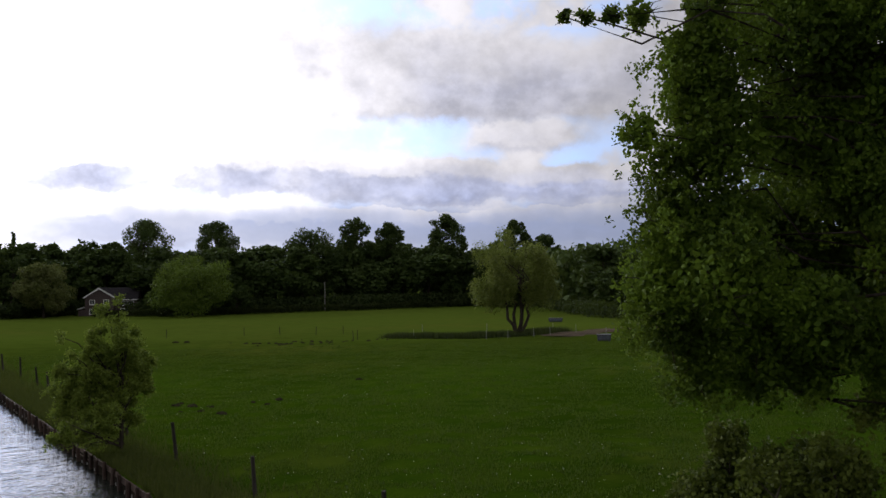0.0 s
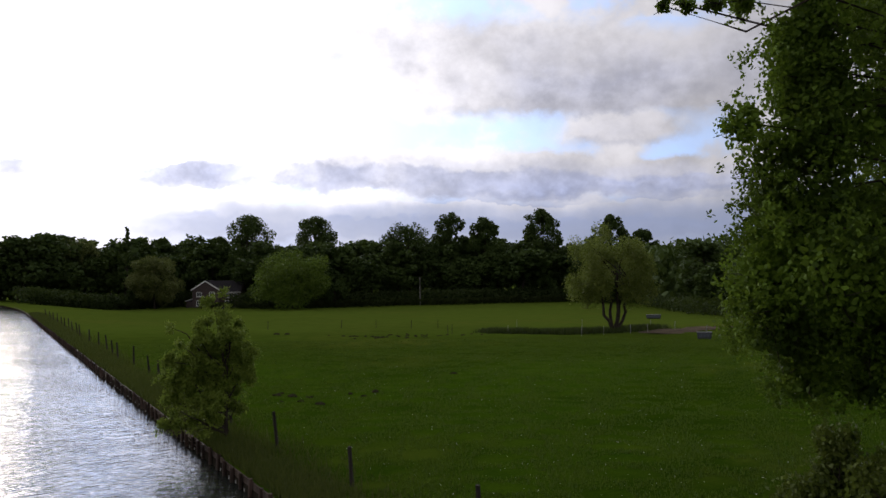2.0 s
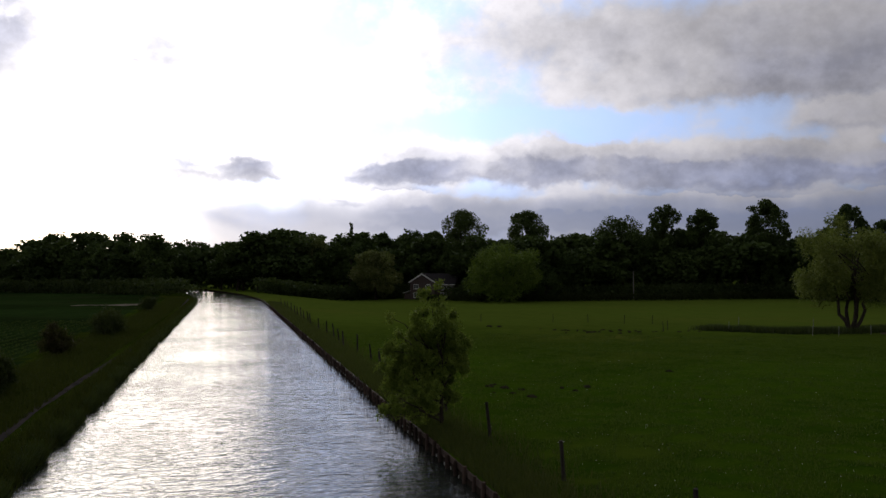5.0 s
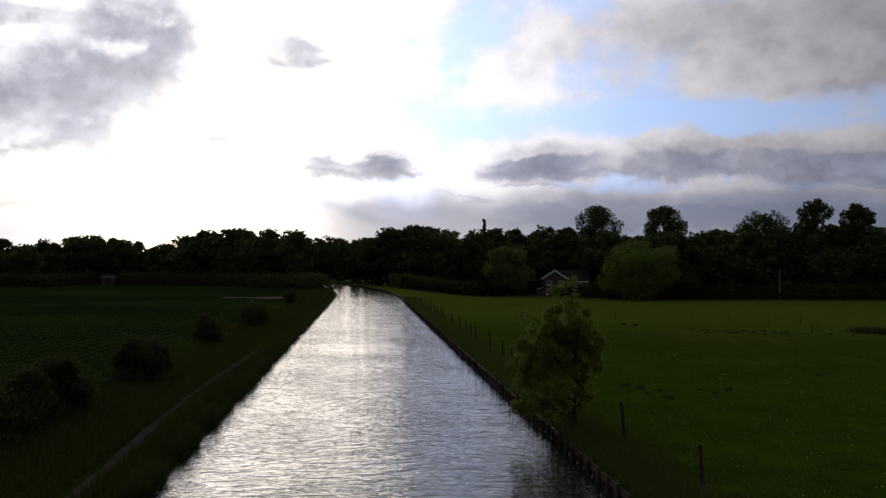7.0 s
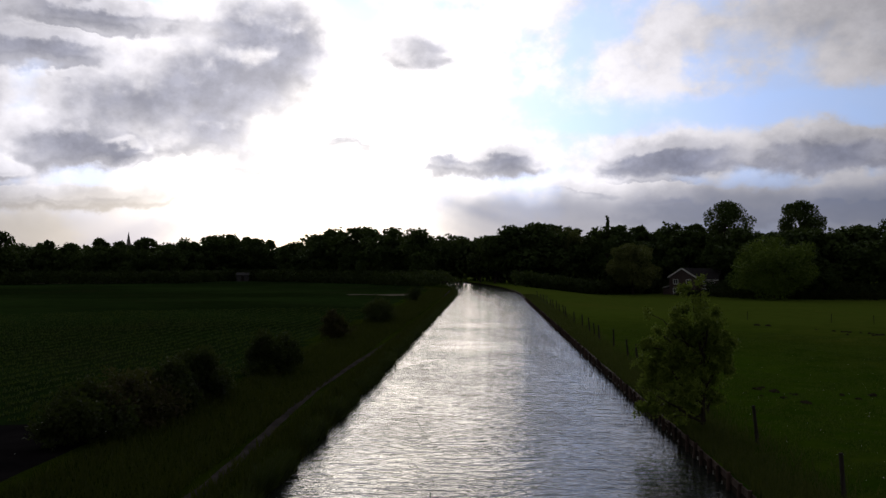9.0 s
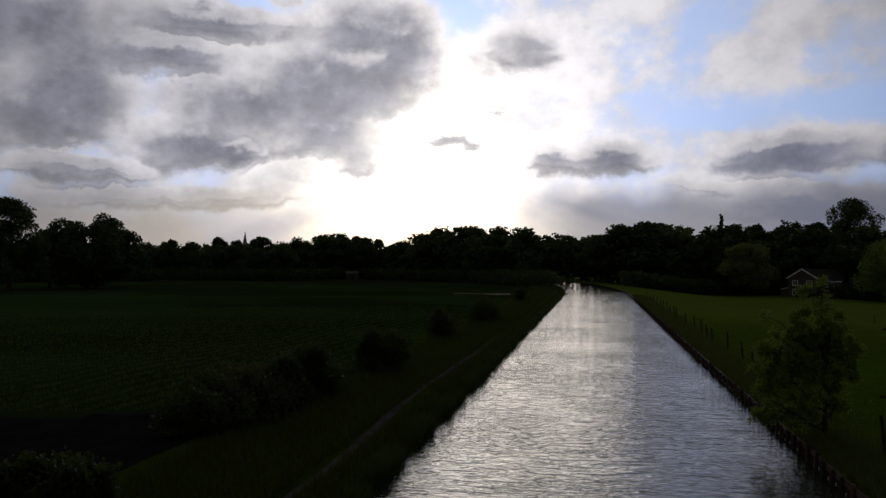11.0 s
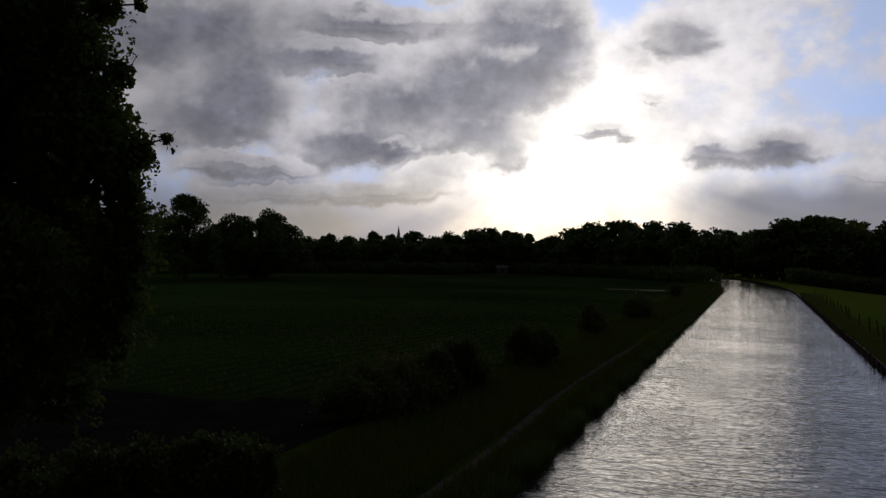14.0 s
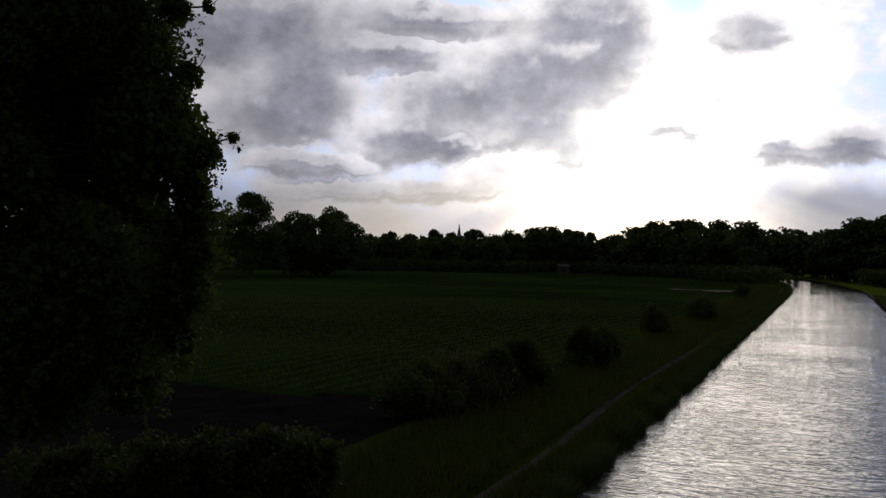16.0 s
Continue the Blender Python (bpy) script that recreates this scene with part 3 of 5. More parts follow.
# ---- ground, water, paths ----
def make_ground():
    ys = np.concatenate([[-3000, -900, -300, -120, -60, -30], np.arange(-15, 90, 1.0), np.arange(90, 320, 2.5),
                         np.geomspace(320, 4000, 22)])
    right = np.concatenate([[6.2, XR - .05, XR, XR + .12, XR + .45, XR + .9, XR + 1.4], np.arange(9.2, 60, 1.0), np.arange(60, 260, 4.0),
                            np.geomspace(260, 4000, 22)])
    left = np.concatenate([[-XL - .5, -XL + .05, -XL + .25, -XL + .5, -XL + .9, -XL + 1.4], np.arange(8.4, 50, 1.0), np.arange(50, 300, 5.0),
                           np.geomspace(300, 4000, 22)])
    xs = np.concatenate([-left[::-1], [-3.0, 0.0, 3.0], right])
    X, Y = np.meshgrid(xs, ys)
    S = X.copy()
    X = X + drift(Y) * np.exp(-np.abs(X) / 80)
    Z = ground_z(S + drift(Y), Y)
    Z = np.where(np.hypot(X, Y) > 1200, Z - 2, Z)
    V = np.stack([X, Y, Z], -1).reshape(-1, 3)
    r, c = X.shape
    i = (np.arange(r - 1)[:, None] * c + np.arange(c - 1)[None, :]).ravel()
    F = np.stack([i, i + 1, i + 1 + c, i + c], -1)
    cx, cy = ((S[:-1, :-1] + S[1:, 1:]) / 2).ravel(), ((Y[:-1, :-1] + Y[1:, 1:]) / 2).ravel()
    wob = 0.8 * np.sin(cy * 0.35) + 0.6 * np.sin(cy * 0.13 + 1) + 0.4 * np.sin(cy * 1.3)
    mat = np.zeros(len(F), dtype=int)
    mat[(cx < 0) | (cy < 0)] = 1
    mat[cx < -14 + wob * 0.6] = 2
    soil = (cx < -13.2) & (cx > -60) & (cy > 14) & (cy < 31.5 + 0.12 * (cx + 20) + wob)
    mat[soil] = 3
    mat[(cx > XL) & (cx < XR - .02) & (cy < CANAL_END)] = 4
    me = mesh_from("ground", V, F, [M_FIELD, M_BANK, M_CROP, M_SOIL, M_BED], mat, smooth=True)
    tagged(new("ground", me), "green pasture, grassy canal banks and a crop field", "ground", kind="structure")

    yy = np.concatenate([np.arange(-60, CANAL_END + 4, 4.0)])
    V, F = [], []
    for y in yy:
        for x in (XL - 0.6, -2.0, 2.5, XR - 0.02):
            V.append((x + float(drift(y)), y, 0.0))
    for j in range(len(yy) - 1):
        for q in range(3):
            a = j * 4 + q
            F.append((a, a + 1, a + 5, a + 4))
    tagged(new("water", mesh_from("water", V, F, M_WATER)), "rippled canal water mirroring the bright evening sky", "canal", kind="structure")


def strip(name, line, width, material, label, category, lift=0.02, seed=1):
    """A worn strip that follows the ground along a line of (x, y)."""
    rng = np.random.default_rng(seed)
    line = np.array(line, dtype=float)
    seg = np.concatenate([[0], np.cumsum(np.hypot(*np.diff(line, axis=0).T))])
    s = np.arange(0, seg[-1], 1.2)
    px, py = np.interp(s, seg, line[:, 0]), np.interp(s, seg, line[:, 1])
    tx, ty = np.gradient(px), np.gradient(py)
    n = np.hypot(tx, ty)
    nx, ny = -ty / n, tx / n
    V, F, cols = [], [], (-0.5, -0.2, 0.2, 0.5)
    for i in range(len(s)):
        for c in cols:
            w = width * (c + (rng.normal(0, 0.07) if abs(c) > .4 else 0))
            x, y = px[i] + nx[i] * w, py[i] + ny[i] * w
            edge = 0.012 if abs(c) < .4 else -0.01
            V.append((x, y, float(ground_z(x, y)) + lift + edge))
    for i in range(len(s) - 1):
        for q in range(3):
            a = i * 4 + q
            F.append((a, a + 1, a + 5, a + 4))
    return tagged(new(name, mesh_from(name, V, F, material, smooth=True)), label, category, kind="structure")


make_ground()
strip("path", [(-7.9, 8), (-7.7, 21.5), (-7.75, 26.4), (-8.1, 32.3), (-8.3, 39.6), (-8.1, 48.3), (-7.5, 66.7), (-7.2, 90), (-7.4, 130), (-8.5, 190)],
      0.4, M_PATH, "narrow trodden dirt towpath along the canal", "path")
strip("farm_track", [(-15.5, 164), (-19, 165.5), (-24, 167), (-29, 168)], 5.0, M_TRACK, "pale dirt track at the crop field's edge", "track", 0.06, 2)
strip("field_margin", [(-113, 278), (-126, 268), (-139, 258), (-152, 248)], 5.0, M_TRACK, "pale strip along the far field edge", "track", 0.06, 3)
strip("paddock_track", [(62, 66), (70, 67.5), (76, 70), (84, 68), (95, 60)], 5.0, M_BROWN, "worn brown earth track across the paddock", "track", 0.05, 4)

# ---- trees ----
def crown_mesh(name, rng, lobes, n, size, template, material, inner=0.5, bias=0.35, flat=1.0, per=0, radius=0.0):
    if per:
        c, d = lobe_points(rng, lobes, n // per, inner, flat=flat)
        c, d = tufted(rng, c, per, radius), np.repeat(d, per, axis=0)
    else:
        c, d = lobe_points(rng, lobes, n, inner, flat=flat)
    V, F = scatter(rng, c, size, template, d, bias)
    return mesh_from(name, V, F, material)


def trunk_mesh(rng, height, r, lobes, limbs, sides=6, lean=0.02, fork=0.3, thin=0.25):
    top = Vector((rng.normal(0, lean) * height, rng.normal(0, lean) * height, height))
    stem = limb(rng, (0, 0, -0.4), top, r, r * 0.15, 7, 0.03)
    stem[0] = (stem[0][0], r * 1.5)
    paths = [stem]
    for i in rng.choice(len(lobes), min(limbs, len(lobes)), replace=False):
        x, y, z = lobes[i][:3]
        f = min(max(fork + 0.5 * (z / height - fork) * rng.uniform(0.6, 1.0), 0.08), 0.9)
        start = Vector((0, 0, 0)).lerp(top, f)
        paths.append(limb(rng, start, (x, y, z), r * 0.5 * (1 - f) + 0.02, r * thin * 0.2 + 0.01, 4, 0.12, -0.03))
    V, F = tubes(paths, sides)
    return mesh_from("trunk", V, F, M_BARK, smooth=True)


def oval_lobes(rng, n, c, R, r):
    d = rng.normal(size=(n, 3))
    d /= np.linalg.norm(d, axis=1, keepdims=True)
    k = rng.uniform(0.35, 1.0, n) ** 0.5
    return [(c[0] + d[i, 0] * R[0] * k[i], c[1] + d[i, 1] * R[1] * k[i], c[2] + d[i, 2] * R[2] * k[i], r * rng.uniform(0.7, 1.3)) for i in range(n)]


def far_tree(seed, lobes, height, r, n, size, material, label, group="", name="tree", limbs=6, template=KITE, flat=0.9):
    rng = np.random.default_rng(seed)
    t = thing(name, Matrix(), label, "tree", group)
    part_mesh("trunk", trunk_mesh(rng, height * 0.85, r, lobes, limbs), t)
    part_mesh("crown", crown_mesh("crown", rng, lobes, n, size, template, material, flat=flat), t)
    return t


def wood_variants():
    made = []
    for s, (h, w, low) in enumerate([(16, 5.0, .10), (16, 4.2, .14), (16, 6.0, .08), (16, 4.6, .2), (16, 5.4, .12), (16, 3.8, .1), (16, 5.0, .06)]):
        rng = np.random.default_rng(40 + s)
        mid = h * (1 + low) / 2
        lobes = oval_lobes(rng, 20, (0, 0, mid), (w * .72, w * .72, h * (1 - low) / 2 * .78), w * .36)
        lobes += oval_lobes(rng, 6, (0, 0, h * .84), (w * .4, w * .4, h * .07), w * .28)
        made.append(far_tree(60 + s, lobes, h, 0.28, 2800, 0.82, L_WOOD, "dark leafy woodland tree in full crown", "trees of the wood", limbs=5))
    return made


AZ_TOP = [-62, -50, -46.7, -43, -33.8, -24, -14, -10, -5.2, -1.7, .3, 1.4, 3.9, 8.3, 13, 15.5, 17.6, 20, 23, 30, 45, 64]
EL_TOP = [2.0, 1.9, 1.94, 2.1, 2.5, 2.44, 2.5, 2.65, 2.95, 2.7, 2.2, 2.55, 2.75, 2.47, 2.02, 1.87, 2.25, 1.6, 1.8, 1.55, 1.4, 1.4]
AZ_EDGE = [-64, -52, -47, -43, -37, -24, -18, -12, -5, -1, 4, 8, 12, 17, 21, 31, 36, 64]
D_EDGE = [120, 130, 158, 238, 262, 242, 240, 270, 262, 262, 235, 262, 290, 325, 290, 292, 290, 262]


def plant_wood():
    rng = np.random.default_rng(7)
    kinds = wood_variants()
    used = set()
    for row in range(2):
        az = -62.0 + row * 0.9
        while az < 63:
            d = float(np.interp(az, AZ_EDGE, D_EDGE)) + row * 13 + rng.uniform(-2, 4)
            el = float(np.interp(az, AZ_TOP, EL_TOP))
            p = polar(az, d)
            z = float(ground_z(p.x, p.y))
            h = (d * math.tan(radians(el)) + EYE_Z - z) * (rng.uniform(0.72, 1.05) if row < 1 else rng.uniform(0.9, 1.12))
            canal = abs(p.x - float(drift(p.y))) < 9 and p.y < CANAL_END + 4
            if not canal:
                i = int(rng.integers(len(kinds)))
                k = h / 16.0
                w = k * rng.uniform(1.1, 1.6)
                m = Matrix.LocRotScale((p.x, p.y, z - 0.1), Euler((0, 0, rng.uniform(0, 6.28))), (w, w, k))
                if i in used:
                    copy_thing(kinds[i], m @ Matrix.Diagonal([1 / q for q in kinds[i].scale] + [1.0]))
                else:
                    kinds[i].matrix_basis = m
                    used.add(i)
            az += math.degrees(rng.uniform(6.0, 9.5) / d)


def tall_tree(az, el, d, width, seed, label, material=None, open_head=True):
    """A tall tree that stands out over the wood: a tufted head on a broad lower crown."""
    rng = np.random.default_rng(seed)
    p = polar(az, d)
    z = float(ground_z(p.x, p.y))
    h = d * math.tan(radians(el)) + EYE_Z - z
    w = width * .56
    lobes = []
    for _ in range(90):         # from the tip down: a round head, a slight waist, a broad skirt
        f = rng.uniform(0, 1) ** 1.15
        depth = f * h * 0.8
        reach = float(np.interp(depth / w, [0, .25, .6, 1.0, 1.4, 2.0, 3.0], [.3, .78, 1.02, 1.05, 1.15, 1.4, 1.65])) * w
        a, q = rng.uniform(0, 2 * math.pi), rng.uniform(.03, 1) ** .5
        r = w * rng.uniform(.17, .33)
        lobes.append((math.cos(a) * (reach - r * .7) * q, math.sin(a) * (reach - r * .7) * q, h - r * .8 - depth, r))
    t = far_tree(seed, lobes, h, 0.45, 14000, 0.58, material or L_WOOD, label, "tall trees over the wood", limbs=14)
    t.matrix_basis = pose(p.x, p.y, z - 0.1)
    return t


plant_wood()
for j, (x, y, el) in enumerate([(-17, 297, 2.1), (-10, 302, 1.95), (-3, 298, 1.9), (4, 301, 2.0), (10, 296, 2.3), (-14, 312, 2.0), (0, 314, 2.1)]):
    rng = np.random.default_rng(90 + j)
    h = math.hypot(x, y) * math.tan(radians(el)) + EYE_Z
    far = far_tree(90 + j, oval_lobes(rng, 24, (0, 0, h * .52), (4.6, 4.6, h * .4), 1.9), h, .3, 2600, 1.0, L_WOOD, "dark woodland tree beyond the canal's bend", "trees of the wood", limbs=5)
    far.matrix_basis = pose(x, y, 0.2)
for j, (az, el, d, w) in enumerate([(-16.05, 4.25, 262, 13.5), (-20.45, 4.15, 262, 12.5), (-29.85, 4.33, 258, 9.5), (-32.15, 3.93, 258, 9.0), (-36.1, 4.47, 262, 10.5),
                                    (-41.0, 3.95, 262, 8.5), (-43.05, 2.9, 258, 8.0), (-14.0, 2.75, 270, 8.0), (-24.0, 2.5, 270, 9.0), (38.3, 4.0, 200, 13.0)]):
    tall_tree(az, el, d, w, (100 + j, 325)[j == 5], "tall dark lime tree with a tufted rounded head")


def round_tree(az, el, d, w, seed, material, label, low=0.05, n=13000, size=0.55):
    rng = np.random.default_rng(seed)
    p = polar(az, d)
    z = float(ground_z(p.x, p.y))
    h = d * math.tan(radians(el)) + EYE_Z - z
    mid = h * (1 + low) / 2
    lobes = oval_lobes(rng, 60, (0, 0, mid), (w / 2 * .86, w / 2 * .86, h * (1 - low) / 2 * .88), w * .10)
    t = far_tree(seed, lobes, h, 0.35, n, size, material, label, limbs=10)
    t.matrix_basis = pose(p.x, p.y, z - 0.1)
    return t


round_tree(-18.85, 1.75, 225, 25, 130, L_DOME, "broad domed bright green tree at the field's far edge", 0.03)
round_tree(-27.0, 3.6, 252, 21, 131, L_WOOD, "broad rounded dark tree over the wood", 0.35, 9500)
round_tree(-10.0, 1.7, 250, 17, 132, L_PALE, "pale grey-green bushy tree beside the house", 0.03)
round_tree(-21.8, -0.2, 232, 8, 133, L_WOOD, "small dark round tree at the field's edge", 0.03, 2500)
round_tree(33.8, 3.05, 215, 24, 134, L_WOOD, "broad dark rounded tree standing before the wood", 0.03, 26000, 0.7)
round_tree(36.0, 2.6, 222, 9, 135, L_WOOD, "dark rounded tree beside a broader one", 0.03, 9000, 0.7)
round_tree(-5.3, 2.95, 268, 15, 136, L_PALE, "thin-topped grey-green tree over the wood", 0.3, 4200)
round_tree(-8.3, 2.0, 258, 6, 137, L_WOOD, "dark young tree beside the wood", 0.1, 2500)


def poplar(az, el, d, seed):
    rng = np.random.default_rng(seed)
    p = polar(az, d)
    z = float(ground_z(p.x, p.y))
    h = d * math.tan(radians(el)) + EYE_Z - z
    lobes = [(rng.normal(0, .15), rng.normal(0, .15), h * f, 1.0 * (1.1 - f) + 0.3) for f in np.linspace(0.35, 0.985, 34)]
    t = far_tree(seed, lobes, h, 0.25, 3200, 0.6, L_WOOD, "slender upright poplar over the wood", limbs=8)
    t.matrix_basis = pose(p.x, p.y, z)


poplar(-8.28, 3.3, 275, 140)


def willow():
    rng = np.random.default_rng(150)
    x, y = 61.1, 70.1
    z = float(ground_z(x, y))
    t = thing("tree", pose(x, y, z - 0.05), "spreading pale green willow with several forked stems", "tree")
    lobes = oval_lobes(rng, 36, (0.0, 0.2, 7.9), (5.2, 5.2, 3.6), 1.15)
    lobes += oval_lobes(rng, 12, (-2.6, 2.3, 5.4), (2.0, 2.0, 1.8), .8) + oval_lobes(rng, 7, (2.6, -2.3, 5.4), (1.2, 1.2, 1.3), .7)
    stems = []
    for a, reach, top in ((0.2, 1.5, 5.0), (1.9, 1.0, 6.0), (3.1, 2.0, 5.5), (4.4, 0.9, 6.5), (5.4, 1.7, 5.2)):
        b = Vector((math.cos(a) * reach, math.sin(a) * reach, top))
        stems.append(limb(rng, (math.cos(a) * .25, math.sin(a) * .25, -0.2), b, 0.24, 0.11, 6, 0.05, -0.08))
        for q in range(5):
            l = lobes[int(rng.integers(len(lobes)))]
            stems.append(limb(rng, b, l[:3], 0.09, 0.02, 4, 0.1))
    V, F = tubes(stems, 6)
    part_mesh("trunk", mesh_from("trunk", V, F, M_BARK, smooth=True), t)
    c, d = lobe_points(rng, lobes, 3200, 0.5)
    # hanging sprays: leaves strung down from each tip
    n = 8
    drop = np.linspace(0, 1, n)[None, :, None] * np.array([0, 0, -1.0])[None, None, :] * rng.uniform(0.5, 1.5, (len(c), 1, 1))
    pts = (c[:, None, :] + drop + rng.normal(0, .14, (len(c), n, 3))).reshape(-1, 3)
    V, F = scatter(rng, pts, 0.27, KITE * np.array([1.2, 0.6, 1]), None, 0)
    part_mesh("crown", mesh_from("crown", V, F, L_WILLOW), t)


willow()


def sapling():
    rng = np.random.default_rng(160)
    x, y = 8.1, 31.1
    t = thing("tree", pose(x, y, 0.45), "young leafy green tree on the canal bank", "tree")
    side = Vector((math.cos(radians(14.7)), math.sin(radians(14.7)), 0))       # across the view
    lobes = []
    for u, h, r in ((-.5, 5.55, .2), (-.55, 5.15, .34), (-.35, 4.75, .42), (-.8, 4.4, .4), (.1, 4.3, .45), (-.4, 4.1, .55), (.5, 3.8, .5), (-1.15, 3.8, .42),
                    (-.5, 3.4, .7), (.85, 3.3, .48), (.2, 3.1, .7), (-1.25, 3.0, .5), (1.0, 2.7, .42), (.5, 2.4, .6), (-.6, 2.4, .75), (-1.5, 2.2, .55), (.75, 1.9, .45),
                    (0, 1.7, .55), (-1.0, 1.5, .62), (-1.9, 1.6, .5), (.3, 1.25, .4), (-2.1, 2.4, .5), (-2.25, 3.1, .36), (-2.0, 3.7, .32), (-1.7, 2.9, .45), (-1.6, 3.5, .36), (-2.3, 4.35, .12),
                    (-1.6, .9, .5), (-2.1, .8, .42), (-.6, .9, .42), (-1.2, .55, .4), (.0, .95, .34)):
        p = side * u + Vector((-side.y, side.x, 0)) * rng.normal(0, .35)
        lobes.append((p.x, p.y, h, r))
    paths = [limb(rng, (0, 0, -.2), side * -.3 + Vector((0, 0, 3.6)), .09, .03, 7, .04), limb(rng, (0, 0, .3), side * -1.3 + Vector((0, 0, 2.2)), .06, .03, 5, .06),
             limb(rng, (0, 0, .2), side * -1.9 + Vector((0, 0, 1.3)), .045, .02, 5, .06)]
    for l in lobes:
        base = Vector((0, 0, max(.4, l[2] * .6)))
        paths.append(limb(rng, base, l[:3], .035, .012, 4, .1))
    for _ in range(90):
        l = lobes[int(rng.integers(len(lobes)))]
        c = Vector(l[:3])
        paths.append(limb(rng, c, c + Vector(rng.normal(0, 1, 3)).normalized() * l[3] * 1.15, .012, .004, 2, .1))
    V, F = tubes(paths, 5)
    part_mesh("trunk", mesh_from("trunk", V, F, M_BARK, smooth=True), t)
    part_mesh("crown", crown_mesh("crown", rng, clumps(rng, lobes, 14, .36), 42000, 0.10, OVAL, L_SAP, 0.2, 0.3, per=6, radius=0.065), t)


sapling()


def near_tree(name, label, base, height, spec, extra, n, size, template, material, seed, r0=0.28, per=7, radius=0.042, inner_n=64000, inner_size=.125, inner_fill=.92, rim_fill=.72):
    """A tree close by: lobes given as azimuth, elevation, distance and radius."""
    rng = np.random.default_rng(seed)
    t = thing(name, pose(*base), label, "tree")
    o = Vector(base)
    lobes = [(*(aim(a, e, d) - o), r) for a, e, d, r in spec] + [(*(p - o), r) for p, r in extra]
    top = Vector((0.2, 0.3, height))
    stem = limb(rng, (0, 0, -.4), top, r0, r0 * .2, 9, .03)
    paths = [stem]
    for l in lobes:
        c = Vector(l[:3])
        f = min(max((c.z - 0.25 * (Vector((c.x, c.y, 0)).length)) / height, 0.12), 0.9)
        paths.append(limb(rng, Vector((0, 0, 0)).lerp(top, f), c, r0 * .2 * (1.1 - f), .012, 6, .09, 0.03))
        for _ in range(6):
            paths.append(limb(rng, c + Vector(rng.normal(0, .2, 3)) * l[3], c + Vector(rng.normal(0, 1, 3)).normalized() * l[3] * rng.uniform(.8, 1.15), .011, .003, 3, .15))
    V, F = tubes(paths, 6)
    part_mesh("trunk", mesh_from("trunk", V, F, M_BARK, smooth=True), t)
    part_mesh("crown", crown_mesh("crown", rng, clumps(rng, lobes, 18, .4), n, size, template, material, 0.3, 0.2, per=per, radius=radius), t)
    rim = len(spec)          # the outermost sprays stay thin, the crown behind them is dense
    deep = [(x, y, z, r * (rim_fill if i < rim else inner_fill)) for i, (x, y, z, r) in enumerate(lobes)]
    c, d = lobe_points(rng, deep, inner_n, 0.0)
    V, F = scatter(rng, c, inner_size, KITE, None, 0)
    part_mesh("inner_foliage", mesh_from("inner_foliage", V, F, material), t)


def fill_lobes(seed, az0, az1, el0, el1, step, d0, d1, r, keep):
    rng = np.random.default_rng(seed)
    out = []
    for a in np.arange(az0, az1, step):
        for e in np.arange(el0, el1, step):
            aa, ee = a + rng.normal(0, step * .25), e + rng.normal(0, step * .25)
            lobe = (aim(aa, ee, rng.uniform(d0, d1)), r * rng.uniform(.75, 1.2))
            if keep(aa, ee):
                out.append(lobe)
    return out


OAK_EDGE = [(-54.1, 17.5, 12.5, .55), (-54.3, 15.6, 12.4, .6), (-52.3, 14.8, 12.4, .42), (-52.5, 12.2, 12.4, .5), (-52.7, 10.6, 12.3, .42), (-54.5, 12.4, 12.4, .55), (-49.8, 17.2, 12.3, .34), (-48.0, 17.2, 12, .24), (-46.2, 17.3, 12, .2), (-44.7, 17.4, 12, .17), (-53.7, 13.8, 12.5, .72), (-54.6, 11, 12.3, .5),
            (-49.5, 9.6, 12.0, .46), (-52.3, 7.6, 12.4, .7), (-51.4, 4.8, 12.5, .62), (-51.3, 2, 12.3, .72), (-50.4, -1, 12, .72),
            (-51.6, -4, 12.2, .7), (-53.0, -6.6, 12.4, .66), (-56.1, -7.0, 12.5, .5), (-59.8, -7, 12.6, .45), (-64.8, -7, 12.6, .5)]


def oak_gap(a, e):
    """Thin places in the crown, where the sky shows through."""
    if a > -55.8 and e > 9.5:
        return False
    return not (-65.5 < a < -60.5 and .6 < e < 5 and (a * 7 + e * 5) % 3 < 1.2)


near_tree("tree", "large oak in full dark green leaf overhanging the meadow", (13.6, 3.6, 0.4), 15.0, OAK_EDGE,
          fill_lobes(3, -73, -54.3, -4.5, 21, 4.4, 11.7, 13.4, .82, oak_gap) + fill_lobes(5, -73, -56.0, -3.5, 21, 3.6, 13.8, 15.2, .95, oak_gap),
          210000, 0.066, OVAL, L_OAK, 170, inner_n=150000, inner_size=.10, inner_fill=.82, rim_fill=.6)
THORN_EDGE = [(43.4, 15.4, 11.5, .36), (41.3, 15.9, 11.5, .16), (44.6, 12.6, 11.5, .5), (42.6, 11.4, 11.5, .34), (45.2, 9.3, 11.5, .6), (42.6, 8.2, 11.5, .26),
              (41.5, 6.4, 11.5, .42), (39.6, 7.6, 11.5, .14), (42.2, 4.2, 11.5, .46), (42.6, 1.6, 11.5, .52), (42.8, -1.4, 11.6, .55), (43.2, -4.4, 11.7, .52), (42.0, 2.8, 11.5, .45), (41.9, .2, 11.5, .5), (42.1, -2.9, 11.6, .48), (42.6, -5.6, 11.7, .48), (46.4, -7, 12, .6)]
